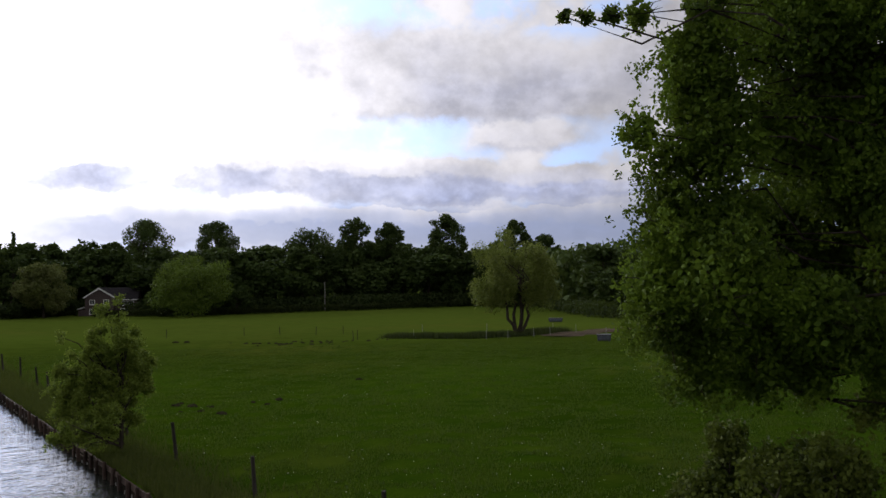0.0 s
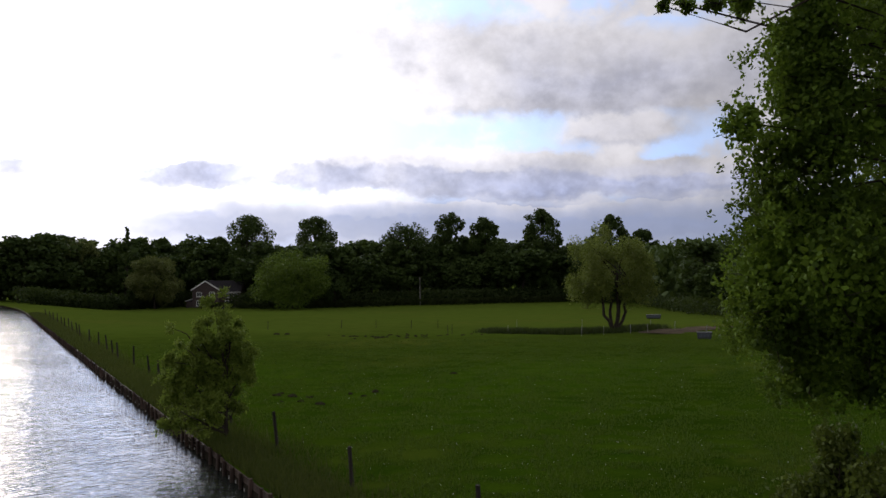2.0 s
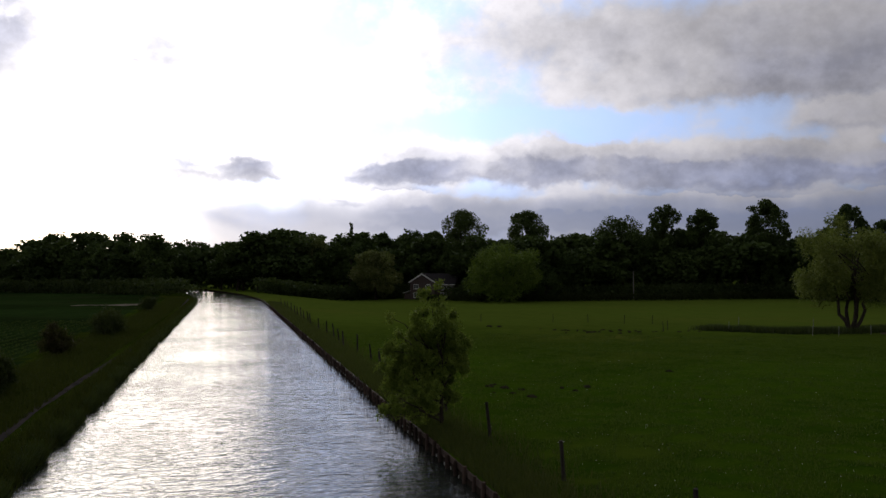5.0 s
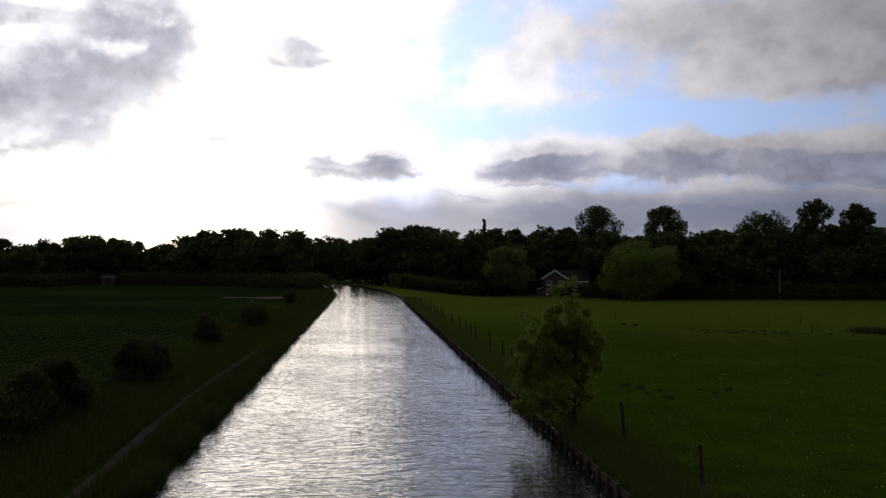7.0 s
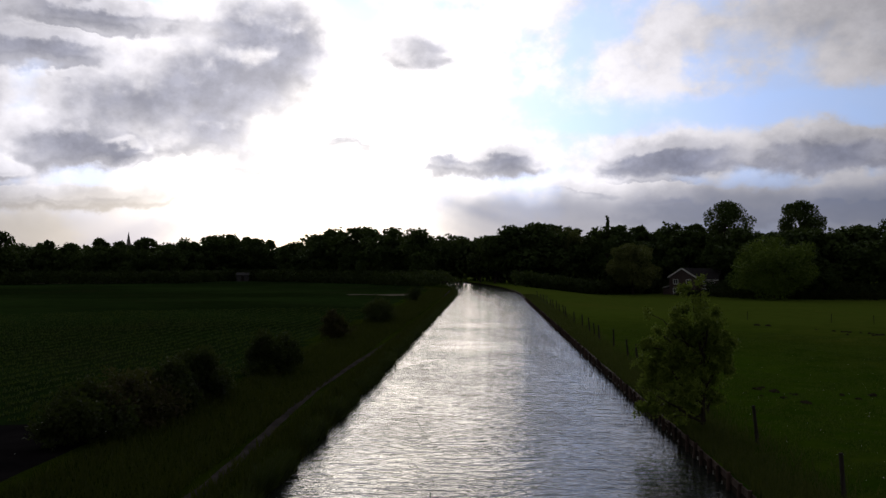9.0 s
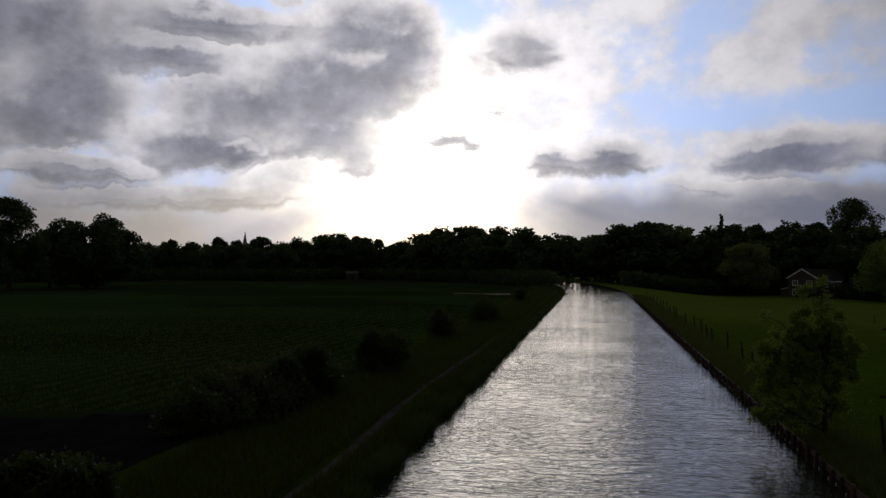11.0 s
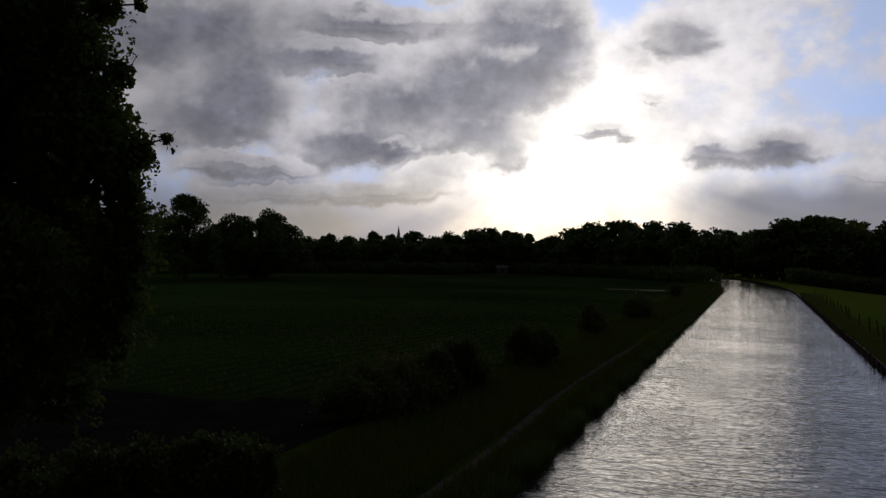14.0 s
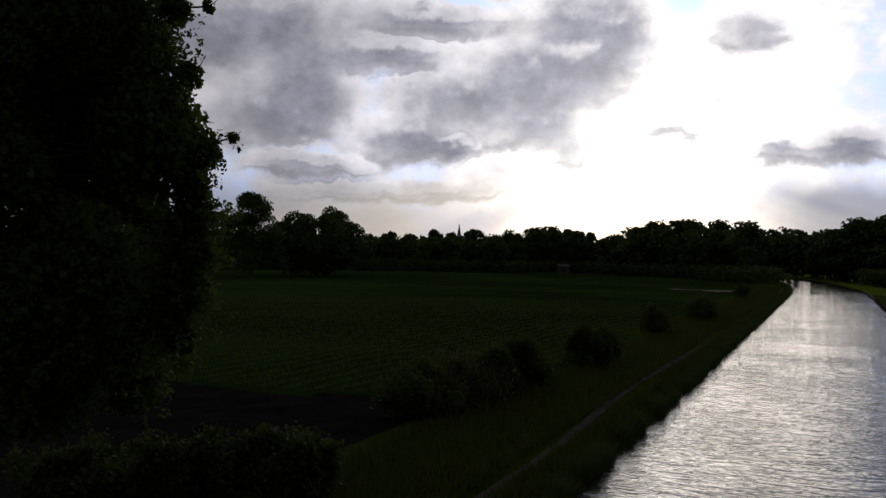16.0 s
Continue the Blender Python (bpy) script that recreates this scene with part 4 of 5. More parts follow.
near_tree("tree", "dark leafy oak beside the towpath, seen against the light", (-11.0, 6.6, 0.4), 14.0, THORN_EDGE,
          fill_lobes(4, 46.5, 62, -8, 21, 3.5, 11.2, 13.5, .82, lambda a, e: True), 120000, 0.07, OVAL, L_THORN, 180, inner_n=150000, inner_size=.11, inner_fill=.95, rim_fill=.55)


def bush(x, y, rx, ry, h, seed, material, label, n=2600, size=0.15, group="bushes", name="bush", template=KITE, loose=False):
    rng = np.random.default_rng(seed)
    z = float(ground_z(x, y))
    t = thing(name, pose(x, y, z - 0.05), label, "bush", group)
    m = max(14, int(9 * max(rx, ry)))
    lobes = []
    for _ in range(m):
        a, q = rng.uniform(0, 6.28), rng.uniform(0, 1) ** .5
        lobes.append((math.cos(a) * q * rx * .8, math.sin(a) * q * ry * .8, h * rng.uniform(.22, .84) * (1.05 - .3 * q), min(rx, ry, h) * rng.uniform(.26, .42)))
    paths = [limb(rng, (l[0] * .3, l[1] * .3, -.1), l[:3], .035, .01, 4, .1) for l in lobes]
    if loose:           # ragged outline: side clumps, and thin shoots standing out at the top
        core = lobes
        lobes = clumps(rng, core, 7, .42)
        for _ in range(16):
            l = core[int(rng.integers(len(core)))]
            tip = Vector(l[:3]) + Vector((rng.normal(0, .25), rng.normal(0, .25), rng.uniform(.5, 1.1))) * l[3] * 1.5
            paths.append(limb(rng, l[:3], tip, .012, .004, 3, .08))
            for f in (.65, .8, .95):
                q = Vector(l[:3]).lerp(tip, f)
                lobes.append((q.x, q.y, q.z, .10))
    V, F = tubes(paths, 5)
    part_mesh("stem", mesh_from("stem", V, F, M_BARK, smooth=True), t)
    part_mesh("foliage", crown_mesh("foliage", rng, lobes, n, size, template, material, 0.3, 0.3, per=5 if loose else 0, radius=size), t)
    return t


for j, (x, y, rx, ry, h, mat, label, n) in enumerate([
        (-11.9, 45.2, 1.7, 1.7, 2.2, L_HEDGE, "rounded dark green bush beside the towpath", 5000),
        (-12.3, 66.0, 1.5, 1.6, 2.2, L_RED, "rounded reddish-brown bush beside the towpath", 3600),
        (-11.4, 86.5, 1.9, 4.5, 2.5, L_HEDGE, "long clipped dark hedge bush beside the towpath", 5200),
        (-12.0, 135.0, 1.7, 2.0, 2.4, L_HEDGE, "small round bush by the towpath", 2200),
        (-12.6, 36.0, 1.6, 2.2, 2.1, L_HEDGE, "dark overgrown hedge bush", 5200),
        (-13.3, 30.6, 1.7, 2.6, 2.0, L_RED, "dark overgrown hedge bush with reddish growth", 5200),
        (-13.1, 33.2, 1.5, 2.0, 2.0, L_HEDGE, "dark overgrown hedge bush", 4600),
        (-13.6, 27.6, 1.5, 2.2, 1.8, L_HEDGE, "dark overgrown hedge bush", 4600),
        (-12.3, 16.9, 1.6, 1.0, 1.5, L_HEDGE, "low olive green hedge by the bare soil", 7000),
        (-14.2, 15.4, 1.7, 1.1, 1.45, L_HEDGE, "low olive green hedge by the bare soil", 7000),
        (-16.3, 14.0, 1.7, 1.1, 1.4, L_HEDGE, "low olive green hedge by the bare soil", 7000)]):
    bush(x, y, rx, ry, h, 200 + j, mat, label, int(n * 1.9), 0.14, loose=True)
for j, (a, d, r, h) in enumerate([(-53.4, 13.4, 1.0, 3.6), (-56.4, 13.4, 1.2, 4.5), (-59.4, 13.2, 1.4, 5.1), (-62.6, 13, 1.5, 5.4), (-66, 12.6, 1.6, 5.5), (-70, 12.4, 1.6, 5.5)]):
    p = polar(a, d)
    bush(p.x, p.y, r, r, h, 220 + j, L_BUSH, "leafy green hawthorn bush below the oak", 14500, 0.08, loose=True)

# ---- hedges and woodland edge ----
def leafy_row(name, line, half, h, n, size, material, label, category, seed, kind="stuff"):
    rng = np.random.default_rng(seed)
    line = np.array(line, dtype=float)
    seg = np.concatenate([[0], np.cumsum(np.hypot(*np.diff(line, axis=0).T))])
    s = rng.uniform(0, seg[-1], n)
    x = np.interp(s, seg, line[:, 0]) + rng.uniform(-half, half, n)
    y = np.interp(s, seg, line[:, 1]) + rng.uniform(-half, half, n)
    top = h * (0.85 + 0.15 * np.sin(s * 0.9) * np.sin(s * 0.37 + 1) + rng.normal(0, .05, n))
    z = ground_z(x, y) + top * rng.uniform(0, 1, n) ** 0.6
    V, F = scatter(rng, np.stack([x, y, z], -1), size, KITE, None, 0)
    return stuff(name, mesh_from(name, V, F, material), label, category)


def on_arc(azs, ds):
    return [tuple(polar(a, d)[:2]) for a, d in zip(azs, ds)]


leafy_row("hedge", on_arc([-22.5, -26, -30, -34, -38, -41], [232, 232, 236, 244, 250, 236]), 0.9, 2.1, 9000, 0.42, L_HEDGE,
          "long clipped dark hedge along the field's far edge", "hedge", 300)
leafy_row("hedge", on_arc([-12.9, -14.5, -16.5, -19, -22.5], [241, 238, 232, 226, 230]), 0.9, 2.0, 6500, 0.42, L_HEDGE, "dark hedge before the house garden", "hedge", 301)
azs = [-61, -52, -47, -43]
leafy_row("undergrowth", on_arc(azs, [116, 127, 153, 232]), 2.0, 3.2, 9000, 0.5, L_UNDER, "dark undergrowth at the foot of the wood", "undergrowth", 302)
azs = [-41, -36, -30, -24, -18, -15]
leafy_row("undergrowth", on_arc(azs, [248, 258, 246, 240, 240, 252]), 4.0, 4.5, 20000, 0.7, L_UNDER, "dark undergrowth at the foot of the wood", "undergrowth", 305)
azs = [-12, -8, -5, -2.6]
leafy_row("undergrowth", on_arc(azs, [262, 254, 245, 232]), 4.0, 4.5, 12000, 0.7, L_UNDER, "dark undergrowth at the foot of the wood", "undergrowth", 303)
azs = [2.6, 4, 8, 12, 17, 21, 31, 36, 62]
leafy_row("undergrowth", on_arc(azs, [222, 228, 258, 286, 322, 286, 288, 285, 258]), 4.0, 4.5, 34000, 0.7, L_UNDER, "dark undergrowth at the foot of the wood", "undergrowth", 304)


azs = [-62, -52, -46, -42, -36, -24, -12, -2.2]
leafy_row("distant_wood", on_arc(azs, [160, 170, 200, 285, 305, 285, 305, 300]), 8, 16.0, 26000, 1.8, L_WOOD, "dark mass of woodland behind the first trees", "wood", 306)
azs = [-2.2, 2.5, 8, 17, 21, 36, 63]
leafy_row("distant_wood", on_arc(azs, [310, 300, 310, 365, 330, 330, 305]), 8, 13.0, 34000, 1.8, L_WOOD, "dark mass of woodland behind the first trees", "wood", 307)


# ---- canal bank: piling and fence ----
def piling():
    rng = np.random.default_rng(310)
    wall = thing("piling", pose(0, 0, 0), "weathered timber piling along the canal's edge", "piling", kind="structure")
    shapes = []
    for s in range(4):
        bm = bmesh.new()
        bmesh.ops.create_cone(bm, cap_ends=True, segments=8, radius1=0.075, radius2=0.065, depth=1.5)
        for v in bm.verts:
            v.co.x += rng.normal(0, .006)
            v.co.y += rng.normal(0, .006)
            if v.co.z > 0:
                v.co.z += rng.normal(0, .015)
        me = bpy.data.meshes.new("stake")
        bm.to_mesh(me)
        bm.free()
        me.materials.append(M_PILE)
        shapes.append(me)
    y = 12.0
    while y < 150:
        x = XR - 0.07 + float(drift(y)) + rng.normal(0, .015)
        m = pose(x, y, -0.22 + rng.normal(0, .05), rng.normal(0, 2.5), rng.normal(0, 2.5), rng.uniform(0, 360))
        part_mesh("stake", shapes[int(rng.integers(4))], wall, m=m)
        y += rng.uniform(.85, 1.05)
    # boards behind the stakes
    y = 10.0
    while y < 200:
        length = 3.6
        for z0 in (-0.2, 0.02, 0.23):
            me = box_bm(0, 0.05, 0, length - .015, z0, z0 + .205)
            part("board", me, M_PILE, wall, m=pose(XR + float(drift(y)) + rng.normal(0, .006), y, rng.normal(0, .012)))
        y += length
    # thin pale highlights along the piling, put in as small light-coloured plates
    for y in np.arange(12.4, 60, 0.95):
        if rng.uniform() < .45:
            continue
        part("stake_glint", box_bm(-.012, .012, -.018, .018, -.05, .05), M_TAPE, wall, "pale highlight on the piling, modelled as a small plate",
             m=pose(XR - .16, y + rng.normal(0, .1), .16 + rng.normal(0, .03), rng.normal(0, 10)))


piling()


def fence_post(h, seed):
    rng = np.random.default_rng(seed)
    bm = bmesh.new()
    bmesh.ops.create_cone(bm, cap_ends=True, segments=9, radius1=.065, radius2=.055, depth=h + .3)
    for v in bm.verts:
        v.co.z += (h - .3) / 2
        v.co.x += rng.normal(0, .004)
    me = bpy.data.meshes.new("fence_post")
    bm.to_mesh(me)
    bm.free()
    me.materials.append(M_TIMBER)
    return me


POST_MESH = [fence_post(1.25, 5), fence_post(1.15, 6), fence_post(1.32, 7)]
rng = np.random.default_rng(320)
for j, y in enumerate([16.2, 22.1, 28.3, 34.3, 39.6, 44.8, 50.0, 54.6, 60.8, 65.8, 69.7, 73.9, 79.2, 85.9, 93.0, 98.5, 103.2, 108.4, 113, 118, 124, 131, 138, 146]):
    x = 9.15 + rng.normal(0, .12) if y > 20 else 10.0
    ob = new("fence_post", POST_MESH[j % 3])
    tagged(ob, "weathered grey timber fence post in the canal-side grass", "fence post", "canal-side fence posts")
    ob.matrix_basis = pose(x, y, float(ground_z(x, y)), rng.normal(0, 1.5), -5.5 + rng.normal(0, 2), 0)
# paddock fence: thin white tape posts and a few timber ones
tape = box_bm(-.022, .022, -.022, .022, -.1, .95, bevel=.008)
tape_mesh = bpy.data.meshes.new("tape_post")
tape.to_mesh(tape_mesh)
tape.free()
tape_mesh.materials.append(M_TAPE)
for x, y in [(50.5, 75.5), (53.5, 66.5), (56.0, 66.0), (60.2, 66.6), (63.5, 67.5), (68.0, 68.0), (71.0, 75.0), (64.5, 80.0), (57.5, 84.0), (74.0, 66.5), (66.0, 61.5)]:
    ob = new("tape_post", tape_mesh)
    tagged(ob, "thin white electric-fence post in the paddock", "fence post", "paddock posts")
    ob.matrix_basis = pose(x, y, float(ground_z(x, y)), rng.normal(0, 2), rng.normal(0, 2), rng.uniform(0, 90))
for x, y in [(47.0, 92.0), (44.0, 96.0), (40.5, 99.0), (50.0, 90.5), (32, 103), (43.5, 76.5), (46.0, 80.0)]:
    ob = new("fence_post", POST_MESH[0])
    tagged(ob, "short timber post out in the pasture", "fence post", "pasture posts")
    ob.matrix_basis = pose(x, y, float(ground_z(x, y)), 0, rng.normal(0, 2), 0) @ Matrix.Diagonal((.6, .6, .85, 1))


# ---- telegraph pole, troughs ----
def pole(az, d, h):
    p = polar(az, d)
    V, F = tubes([[((0, 0, -.5), .16), ((0, 0, h * .5), .14), ((0, 0, h), .11)]], 8)
    t = thing("telegraph_pole", pose(p.x, p.y, float(ground_z(p.x, p.y))), "grey wooden telegraph pole behind the far hedge", "pole")
    part_mesh("shaft", mesh_from("shaft", V, F, M_POLE, smooth=True), t)
    part("crossarm", box_bm(-.5, .5, -.05, .05, h - .45, h - .33), M_TIMBER, t)


pole(-27.7, 236, 8.2)


def trough(x, y, turn, w):
    t = thing("water_trough", pose(x, y, float(ground_z(x, y)), 0, 0, turn), "dark field trough with pale blue side panels", "trough", "troughs")
    bm = box_bm(-w / 2, w / 2, -.35, .35, .06, .62, bevel=.04)
    for v in bm.verts:
        if v.co.z < .3:
            v.co.x *= .93
            v.co.y *= .85
    part("tank", bm, M_TANK, t)
    part("rim", box_bm(-w / 2 - .03, w / 2 + .03, -.38, .38, .6, .68, bevel=.015), M_TANK, t)
    n = 3
    for j in range(n):
        a = -w / 2 + .12 + j * (w - .24) / n
        part("side_panel", box_bm(a + .03, a + (w - .24) / n - .03, -.375, -.34, .2, .54, bevel=.01), M_PANEL, t, "pale blue panel")
    for a in (-w / 2 + .2, w / 2 - .2):
        part("foot", box_bm(a - .06, a + .06, -.28, .28, 0, .08), M_TANK, t)


trough(94.1, 98.7, -43, 2.3)
trough(59.5, 55.7, -47, 1.35)


# ---- house by the far edge of the pasture ----
def house():
    a, b = polar(-12.35, 250), polar(-15.35, 246)
    mid = (a + b) / 2
    z = float(ground_z(mid.x, mid.y))
    turn = math.degrees(math.atan2(b.y - a.y, b.x - a.x))
    w = (b - a).length
    t = thing("house", pose(a.x, a.y, z, 0, 0, turn), "brown brick two-storey house with white-trimmed gable", "house")
    gw, eave, ridge, deep = w * .57, 5.5, 7.9, 7.0

    def prism(x0, x1, y0, y1, z0, z1, zr, across):
        bm = bmesh.new()
        if across:      # gable faces the meadow
            outline = [(x0, z0), (x1, z0), (x1, z1), ((x0 + x1) / 2, zr), (x0, z1)]
            rows = [[bm.verts.new((px, y, pz)) for px, pz in outline] for y in (y0, y1)]
        else:
            outline = [(y0, z0), (y1, z0), (y1, z1), ((y0 + y1) / 2, zr), (y0, z1)]
            rows = [[bm.verts.new((x, py, pz)) for py, pz in outline] for x in (x0, x1)]
        bm.faces.new(rows[0])
        bm.faces.new(rows[1][::-1])
        for i in range(5):
            bm.faces.new((rows[0][i], rows[1][i], rows[1][(i + 1) % 5], rows[0][(i + 1) % 5]))
        bmesh.ops.recalc_face_normals(bm, faces=bm.faces)
        return bm

    def slab(pts, thick):
        bm = bmesh.new()
        f = bm.faces.new([bm.verts.new(p) for p in pts])
        e = bmesh.ops.extrude_face_region(bm, geom=[f])
        bmesh.ops.translate(bm, vec=(0, 0, thick), verts=[v for v in e["geom"] if isinstance(v, bmesh.types.BMVert)])
        bmesh.ops.recalc_face_normals(bm, faces=bm.faces)
        return bm

    part("wall", prism(0, gw, 0, deep, -.5, eave, ridge - .1, True), M_BRICK, t, "brown brick gable wall")
    part("wall", prism(gw + .01, w, 1.6, deep, -.5, eave - .7, ridge - .25, False), M_BRICK, t, "brown brick wing wall")
    o = .35
    for s in (-1, 1):
        x_eave, x_mid = (gw / 2 + s * (gw / 2 + o)), gw / 2
        drop = o * (ridge - eave) / (gw / 2)
        part("roof", slab([(x_eave, -o, eave - drop), (x_mid, -o, ridge), (x_mid, deep + o, ridge), (x_eave, deep + o, eave - drop)], .16), M_TILE, t, "brown tiled roof slope")
        part("bargeboard", slab([(x_eave, -o - .06, eave - drop - .3), (x_mid, -o - .06, ridge - .3), (x_mid, -o - .01, ridge - .3), (x_eave, -o - .01, eave - drop - .3)], .42), M_WHITE, t, "white bargeboard")
    ym = (1.6 + deep) / 2
    for y0, y1 in ((1.6 - o, ym), (deep + o, ym)):
        zz = eave - .7 - .3
        part("roof", slab([(gw * .5, y0, zz), (w + o, y0, zz), (w + o, y1, ridge - .15), (gw * .5, y1, ridge - .15)], .16), M_TILE, t, "brown tiled wing roof")
    part("gutter", box_bm(gw + .3, w + o, 1.6 - o - .12, 1.6 - o - .01, eave - 1.12, eave - .92), M_WHITE, t, "white eaves gutter")

    def window(x, y, z0, ww, hh):
        win = part("window", box_bm(x, x + ww, y - .02, y + .12, z0, z0 + hh), M_GLASS, t, "white-framed window")
        f = .13
        for q in ((x - f, x + ww + f, z0 - f, z0), (x - f, x + ww + f, z0 + hh, z0 + hh + f), (x - f, x, z0, z0 + hh), (x + ww, x + ww + f, z0, z0 + hh),
                  (x + ww / 2 - .05, x + ww / 2 + .05, z0, z0 + hh)):
            part("frame", box_bm(q[0], q[1], y - .08, y + .05, q[2], q[3]), M_WHITE, win)
        part("sill", box_bm(x - .2, x + ww + .2, y - .16, y + .02, z0 - f - .08, z0 - f), M_WHITE, win)

    window(gw * .17, 0, 3.4, 1.25, 1.15)
    window(gw * .66, 0, 3.4, 1.25, 1.15)
    window(gw * .17, 0, .75, 1.25, 1.3)
    window(w * .70, 1.6, 3.0, 1.6, 1.0)
    window(w * .86, 1.6, 3.0, 1.0, 1.0)
    window(w * .68, 1.6, .7, 2.0, 1.3)
    part("porch", box_bm(-2.2, -.02, 1.0, 4.0, -.3, 1.9), M_BRICK, t, "low lean-to")
    part("porch_roof", slab([(-2.5, .6, 1.95), (-.02, .6, 2.7), (-.02, 4.4, 2.7), (-2.5, 4.4, 1.95)], .15), M_WHITE, t, "white lean-to roof")


house()


def church():
    p = polar(24.0, 620)
    top = EYE_Z + 620 * math.tan(radians(2.08))
    t = thing("church_spire", pose(p.x, p.y, 0, 0, 0, 20), "distant slender stone church spire over the trees", "church")
    part("tower", box_bm(-2.3, 2.3, -2.3, 2.3, 0, top - 11, bevel=.1), M_STONE, t)
    bm = bmesh.new()
    bmesh.ops.create_cone(bm, cap_ends=True, segments=8, radius1=1.9, radius2=.12, depth=11)
    bmesh.ops.translate(bm, vec=(0, 0, top - 5.5), verts=bm.verts)
    part("spire", bm, M_STONE, t)
    for x in (-2, 2):
        for y in (-2, 2):
            part("pinnacle", box_bm(x - .25, x + .25, y - .25, y + .25, top - 11, top - 8.8), M_STONE, t)


church()


def shed():
    p = polar(16.75, 308)
    t = thing("shed", pose(p.x, p.y, float(ground_z(p.x, p.y)), 0, 0, 16), "small pale shed at the wood's edge", "shed")
    part("wall", box_bm(-2.2, 2.2, -1.5, 1.5, -.2, 2.2), M_SHED, t)
    bm = bmesh.new()
    v = [bm.verts.new(q) for q in ((-2.4, -1.8, 2.2), (2.4, -1.8, 2.2), (2.4, 1.8, 2.2), (-2.4, 1.8, 2.2), (-2.4, 0, 3.1), (2.4, 0, 3.1))]
    for f in ((0, 1, 5, 4), (2, 3, 4, 5), (0, 4, 3), (1, 2, 5), (3, 2, 1, 0)):
        bm.faces.new([v[i] for i in f])
    part("roof", bm, M_SHED, t)
    part("door", box_bm(-.5, .5, -1.56, -1.49, 0, 1.9), M_TIMBER, t, "dark plank door")


shed()


# ---- grass, rushes, flowers, turned earth ----
def blades(rng, x, y, h, w, lean=0.35):
    n = len(x)
    z = ground_z(x, y) - 0.02
    a = rng.uniform(0, 2 * np.pi, n)
    hh = h * rng.uniform(.6, 1.35, n)
    ca, sa = np.cos(a), np.sin(a)
    b = rng.uniform(0, 2 * np.pi, n)
    lx, ly = np.cos(b) * lean * hh * rng.uniform(.2, 1.2, n), np.sin(b) * lean * hh * rng.uniform(.2, 1.2, n)
    half = w * rng.uniform(.6, 1.3, n) / 2
    p0 = np.stack([x - ca * half, y - sa * half, z], -1)
    p1 = np.stack([x + ca * half, y + sa * half, z], -1)
    p2 = np.stack([x + lx, y + ly, z + hh], -1)
    return np.stack([p0, p1, p2], 1).reshape(-1, 3), np.arange(n * 3).reshape(n, 3)


rng = np.random.default_rng(330)
n = 150000                       # short pasture grass, thinning out with distance
d = 18 + 62 * rng.uniform(0, 1, n) ** 1.1
a = np.radians(rng.uniform(-64, -4, n))
x, y = -np.sin(a) * d, np.cos(a) * d
clump = np.sin(x * 1.7 + 2 * np.sin(y * .6)) * np.sin(y * 1.9 + x * .4) > -0.35
ok = (x > 8.2) & clump
V, F = blades(rng, x[ok], y[ok], .10, .07)
stuff("grass", mesh_from("grass", V, F, L_BLADE), "short grazed pasture grass", "grass")

n = 46000                        # rough grass on the pasture's bank
y = 12 + 150 * rng.uniform(0, 1, n) ** 1.5
x = XR + .1 + np.abs(rng.normal(0, 1.0, n)) + drift(y)
V, F = blades(rng, x, y, .30, .055, .5)
stuff("bank_grass", mesh_from("bank_grass", V, F, L_TUSS), "rough long grass on the piled bank", "grass")

n = 90000                        # long grass on the towpath's bank, hanging over the water
y = 8 + 190 * rng.uniform(0, 1, n) ** 1.5
s = rng.uniform(0, 1, n)
x = XL + .15 - 6.5 * s ** 1.4
keep = np.abs(x + 7.9) > .3
bulge = .35 * np.sin(y * .9) * np.sin(y * .31 + 2)
x = x + drift(y) + np.where(s < .25, bulge, 0)
V, F = blades(rng, x[keep], y[keep], .34, .06, .55)
stuff("bank_grass", mesh_from("bank_grass", V, F, L_TALL), "long rough grass beside the towpath", "grass")
n = 52000                        # tussocks of sedge of uneven size stand out over the water
heads = np.cumsum(rng.uniform(.7, 4.2, 110)) + 9
size = rng.uniform(.15, 1.0, 110) ** 1.3
i = rng.integers(0, 110, n)
y = heads[i] + rng.normal(0, .35 + .35 * size[i], n)
x = XL - .1 + size[i] * np.abs(rng.normal(0, .55, n)) - .25 * rng.uniform(0, 1, n) + drift(y)
V, F = blades(rng, x, y, .48, .08, .8)
V[:, 2] = np.maximum(V[:, 2], -0.05)
stuff("sedge", mesh_from("sedge", V, F, L_REED), "dark sedge overhanging the canal's edge", "sedge")

n = 60000                        # young crop in rows, nearest part
d = 28 + 90 * rng.uniform(0, 1, n) ** 1.2
a = np.radians(rng.uniform(6, 62, n))
x, y = -np.sin(a) * d, np.cos(a) * d
u = 5.0 * x - .26 * y
u = np.round(u / (2 * np.pi)) * 2 * np.pi + rng.normal(-1.57, 1.0, n)
x = (u + .26 * y) / 5.0
ok = (x < -14.5) & (y > 31.5 + .12 * (x + 20))
V, F = blades(rng, x[ok], y[ok], .16, .10, .7)
stuff("crop", mesh_from("crop", V, F, L_CROP), "young green crop in rows", "crop")

n = 9000                         # rushes in the wet hollow
f = rng.uniform(0, 1, n)
x = np.interp(f, [0, .35, .6, 1], [49.5, 53.5, 58, 70]) + rng.normal(0, .5, n)
y = np.interp(f, [0, .35, .6, 1], [78.5, 70.5, 69.5, 72.5]) + rng.normal(0, .9, n)
V, F = blades(rng, x, y, .55, .10, .3)
stuff("rushes", mesh_from("rushes", V, F, L_REED), "dark rushes in a wet hollow of the paddock", "rushes")

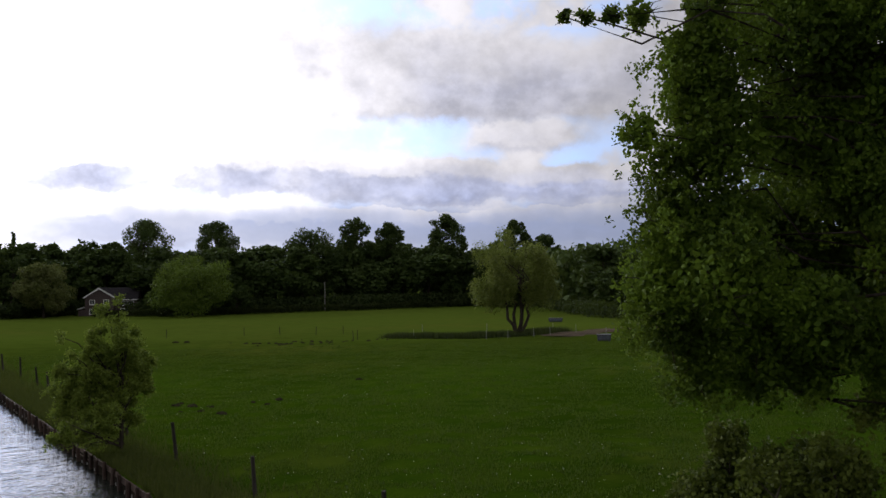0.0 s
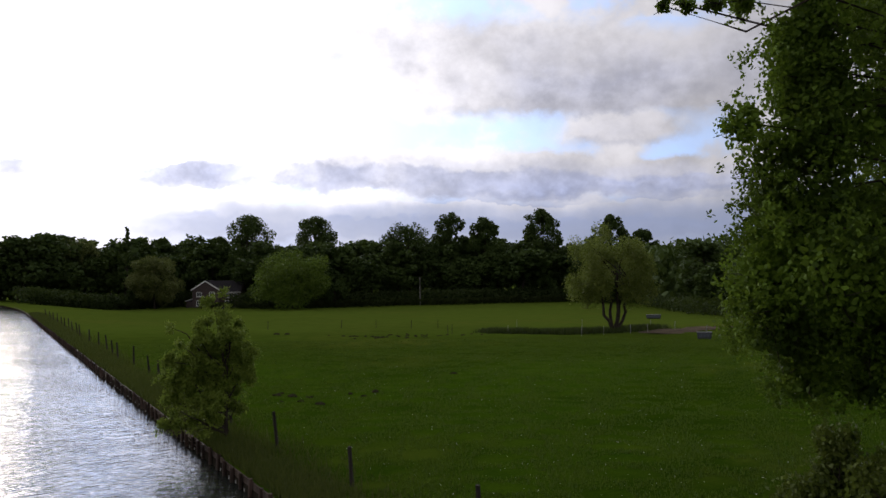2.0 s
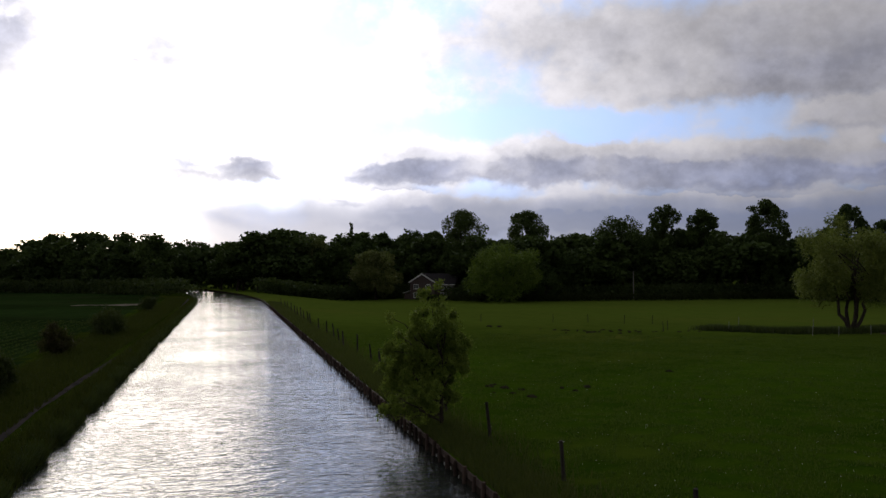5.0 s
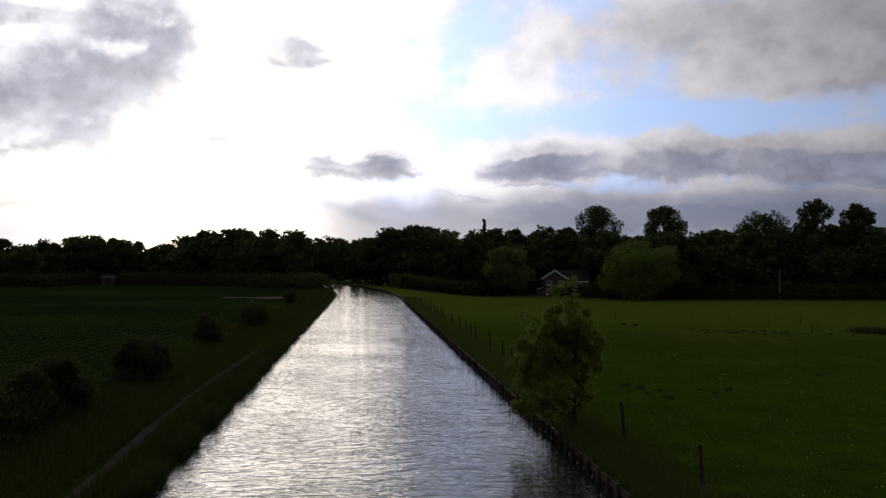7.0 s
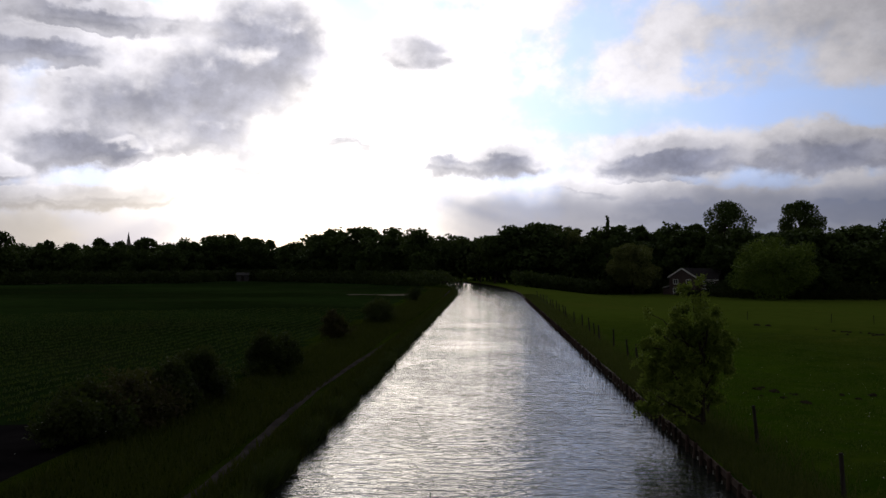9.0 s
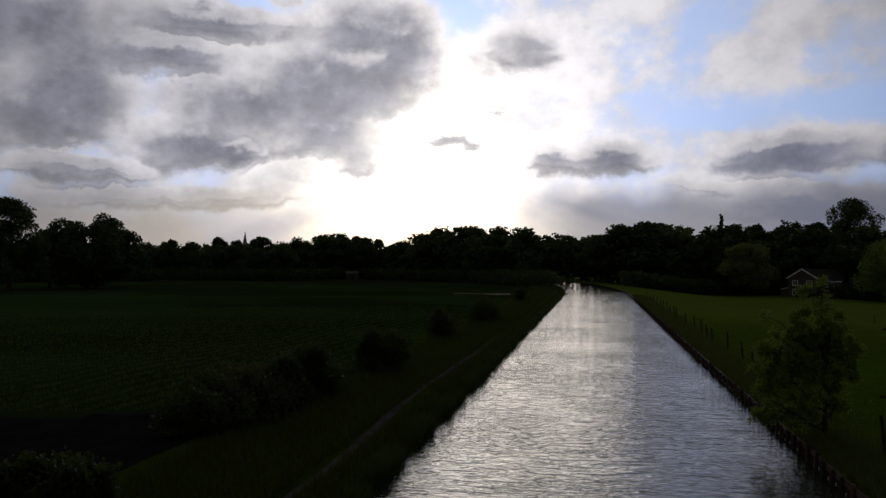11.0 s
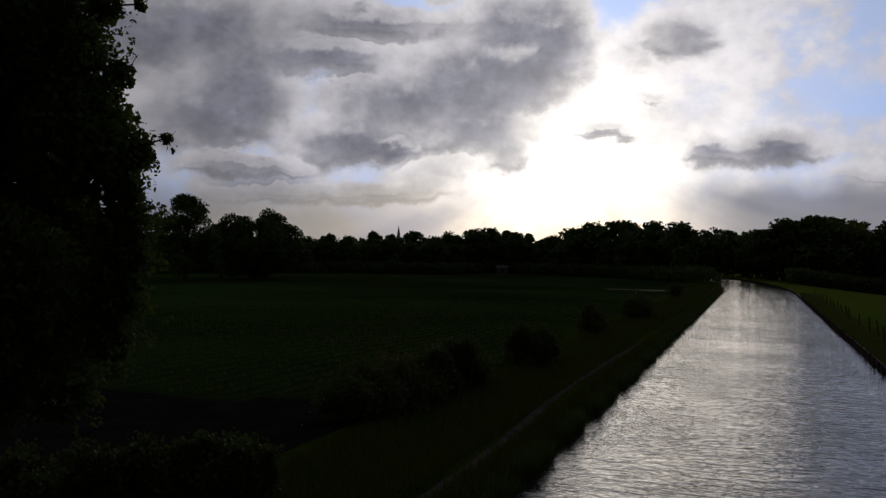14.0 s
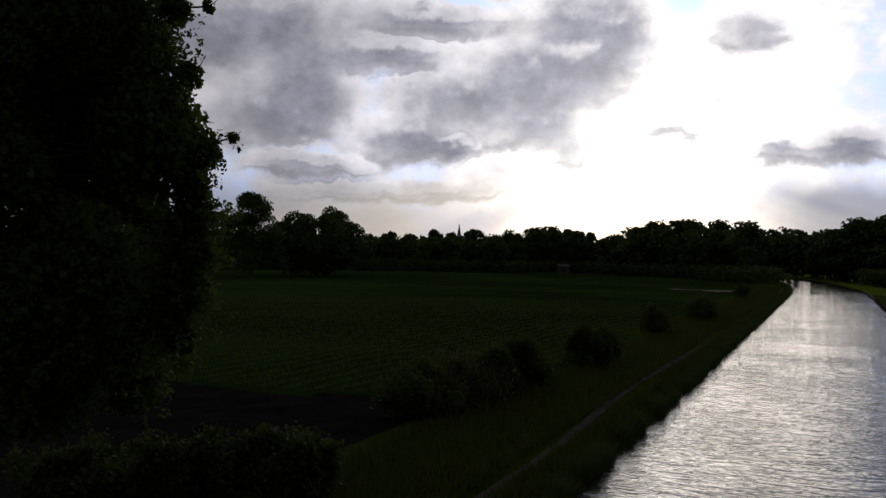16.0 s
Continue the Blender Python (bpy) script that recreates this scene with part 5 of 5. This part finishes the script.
n = 800                          # daisies and seed heads
d = 19 + 40 * rng.uniform(0, 1, n) ** 1.3
a = np.radians(rng.uniform(-62, -17, n))
x, y = -np.sin(a) * d, np.cos(a) * d
ok = x > 9.5
c = np.stack([x[ok], y[ok], ground_z(x[ok], y[ok]) + .09], -1)
V, F = scatter(rng, c, .045, OVAL, np.tile([0, 0, 1.0], (len(c), 1)), .7)
stuff("daisies", mesh_from("daisies", V, F, L_FLOWER), "scattered small white daisies in the grass", "flowers")
n = 45
x, y = -13.6 + rng.normal(0, .5, n), 26.6 + rng.normal(0, 1.0, n)
c = np.stack([x, y, ground_z(x, y) + rng.uniform(.4, 1.1, n)], -1)
V, F = scatter(rng, c, .05, OVAL, np.tile([0, 0, 1.0], (n, 1)), .6)
stuff("cow_parsley", mesh_from("cow_parsley", V, F, L_FLOWER), "white cow parsley heads by the hedge", "flowers")


def mound(x, y, r, h, seed, name, material, label):
    rng = np.random.default_rng(seed)
    bm = bmesh.new()
    bmesh.ops.create_icosphere(bm, subdivisions=2, radius=1.0)
    ph = rng.uniform(0, 6, 4)
    for v in bm.verts:
        c = v.co.copy()
        k = 1 + .25 * math.sin(3 * c.x + ph[0]) * math.sin(4 * c.y + ph[1]) + .12 * math.sin(9 * c.x + ph[2]) * math.sin(8 * c.y + ph[3])
        v.co = Vector((c.x * r * k * 1.4, c.y * r * k * .8, max(c.z, -.2) * h * k))
    me = bpy.data.meshes.new(name)
    bm.to_mesh(me)
    bm.free()
    me.materials.append(material)
    ob = new(name, me)
    tagged(ob, label, "mound", "mounds in the pasture")
    ob.matrix_basis = pose(x, y, float(ground_z(x, y)), 0, 0, rng.uniform(0, 360))


clods = [(13.8, 40.3, .22), (13.2, 41.0, .16), (14.1, 37.2, .18), (17.8, 39.0, .2), (24.8, 43.0, .16), (29.5, 88, .3), (28.0, 87, .26)]
clods += [(38.5 + rng.normal(0, 4.5), 77 + rng.normal(0, 2.4), rng.uniform(.07, .2)) for _ in range(44)]
clods += [(14.5 + rng.normal(0, 1.5), 39.5 + rng.normal(0, 1.5), rng.uniform(.07, .14)) for _ in range(9)]
for j, (x, y, r) in enumerate(clods):
    mound(x, y, r, r * .7, 400 + j, "earth_mound", M_DUNG, "small dark mound of turned earth in the pasture")
mound(14.9, 11.6, .6, .35, 430, "bracken", M_STRAW, "clump of russet dead bracken in the grass")
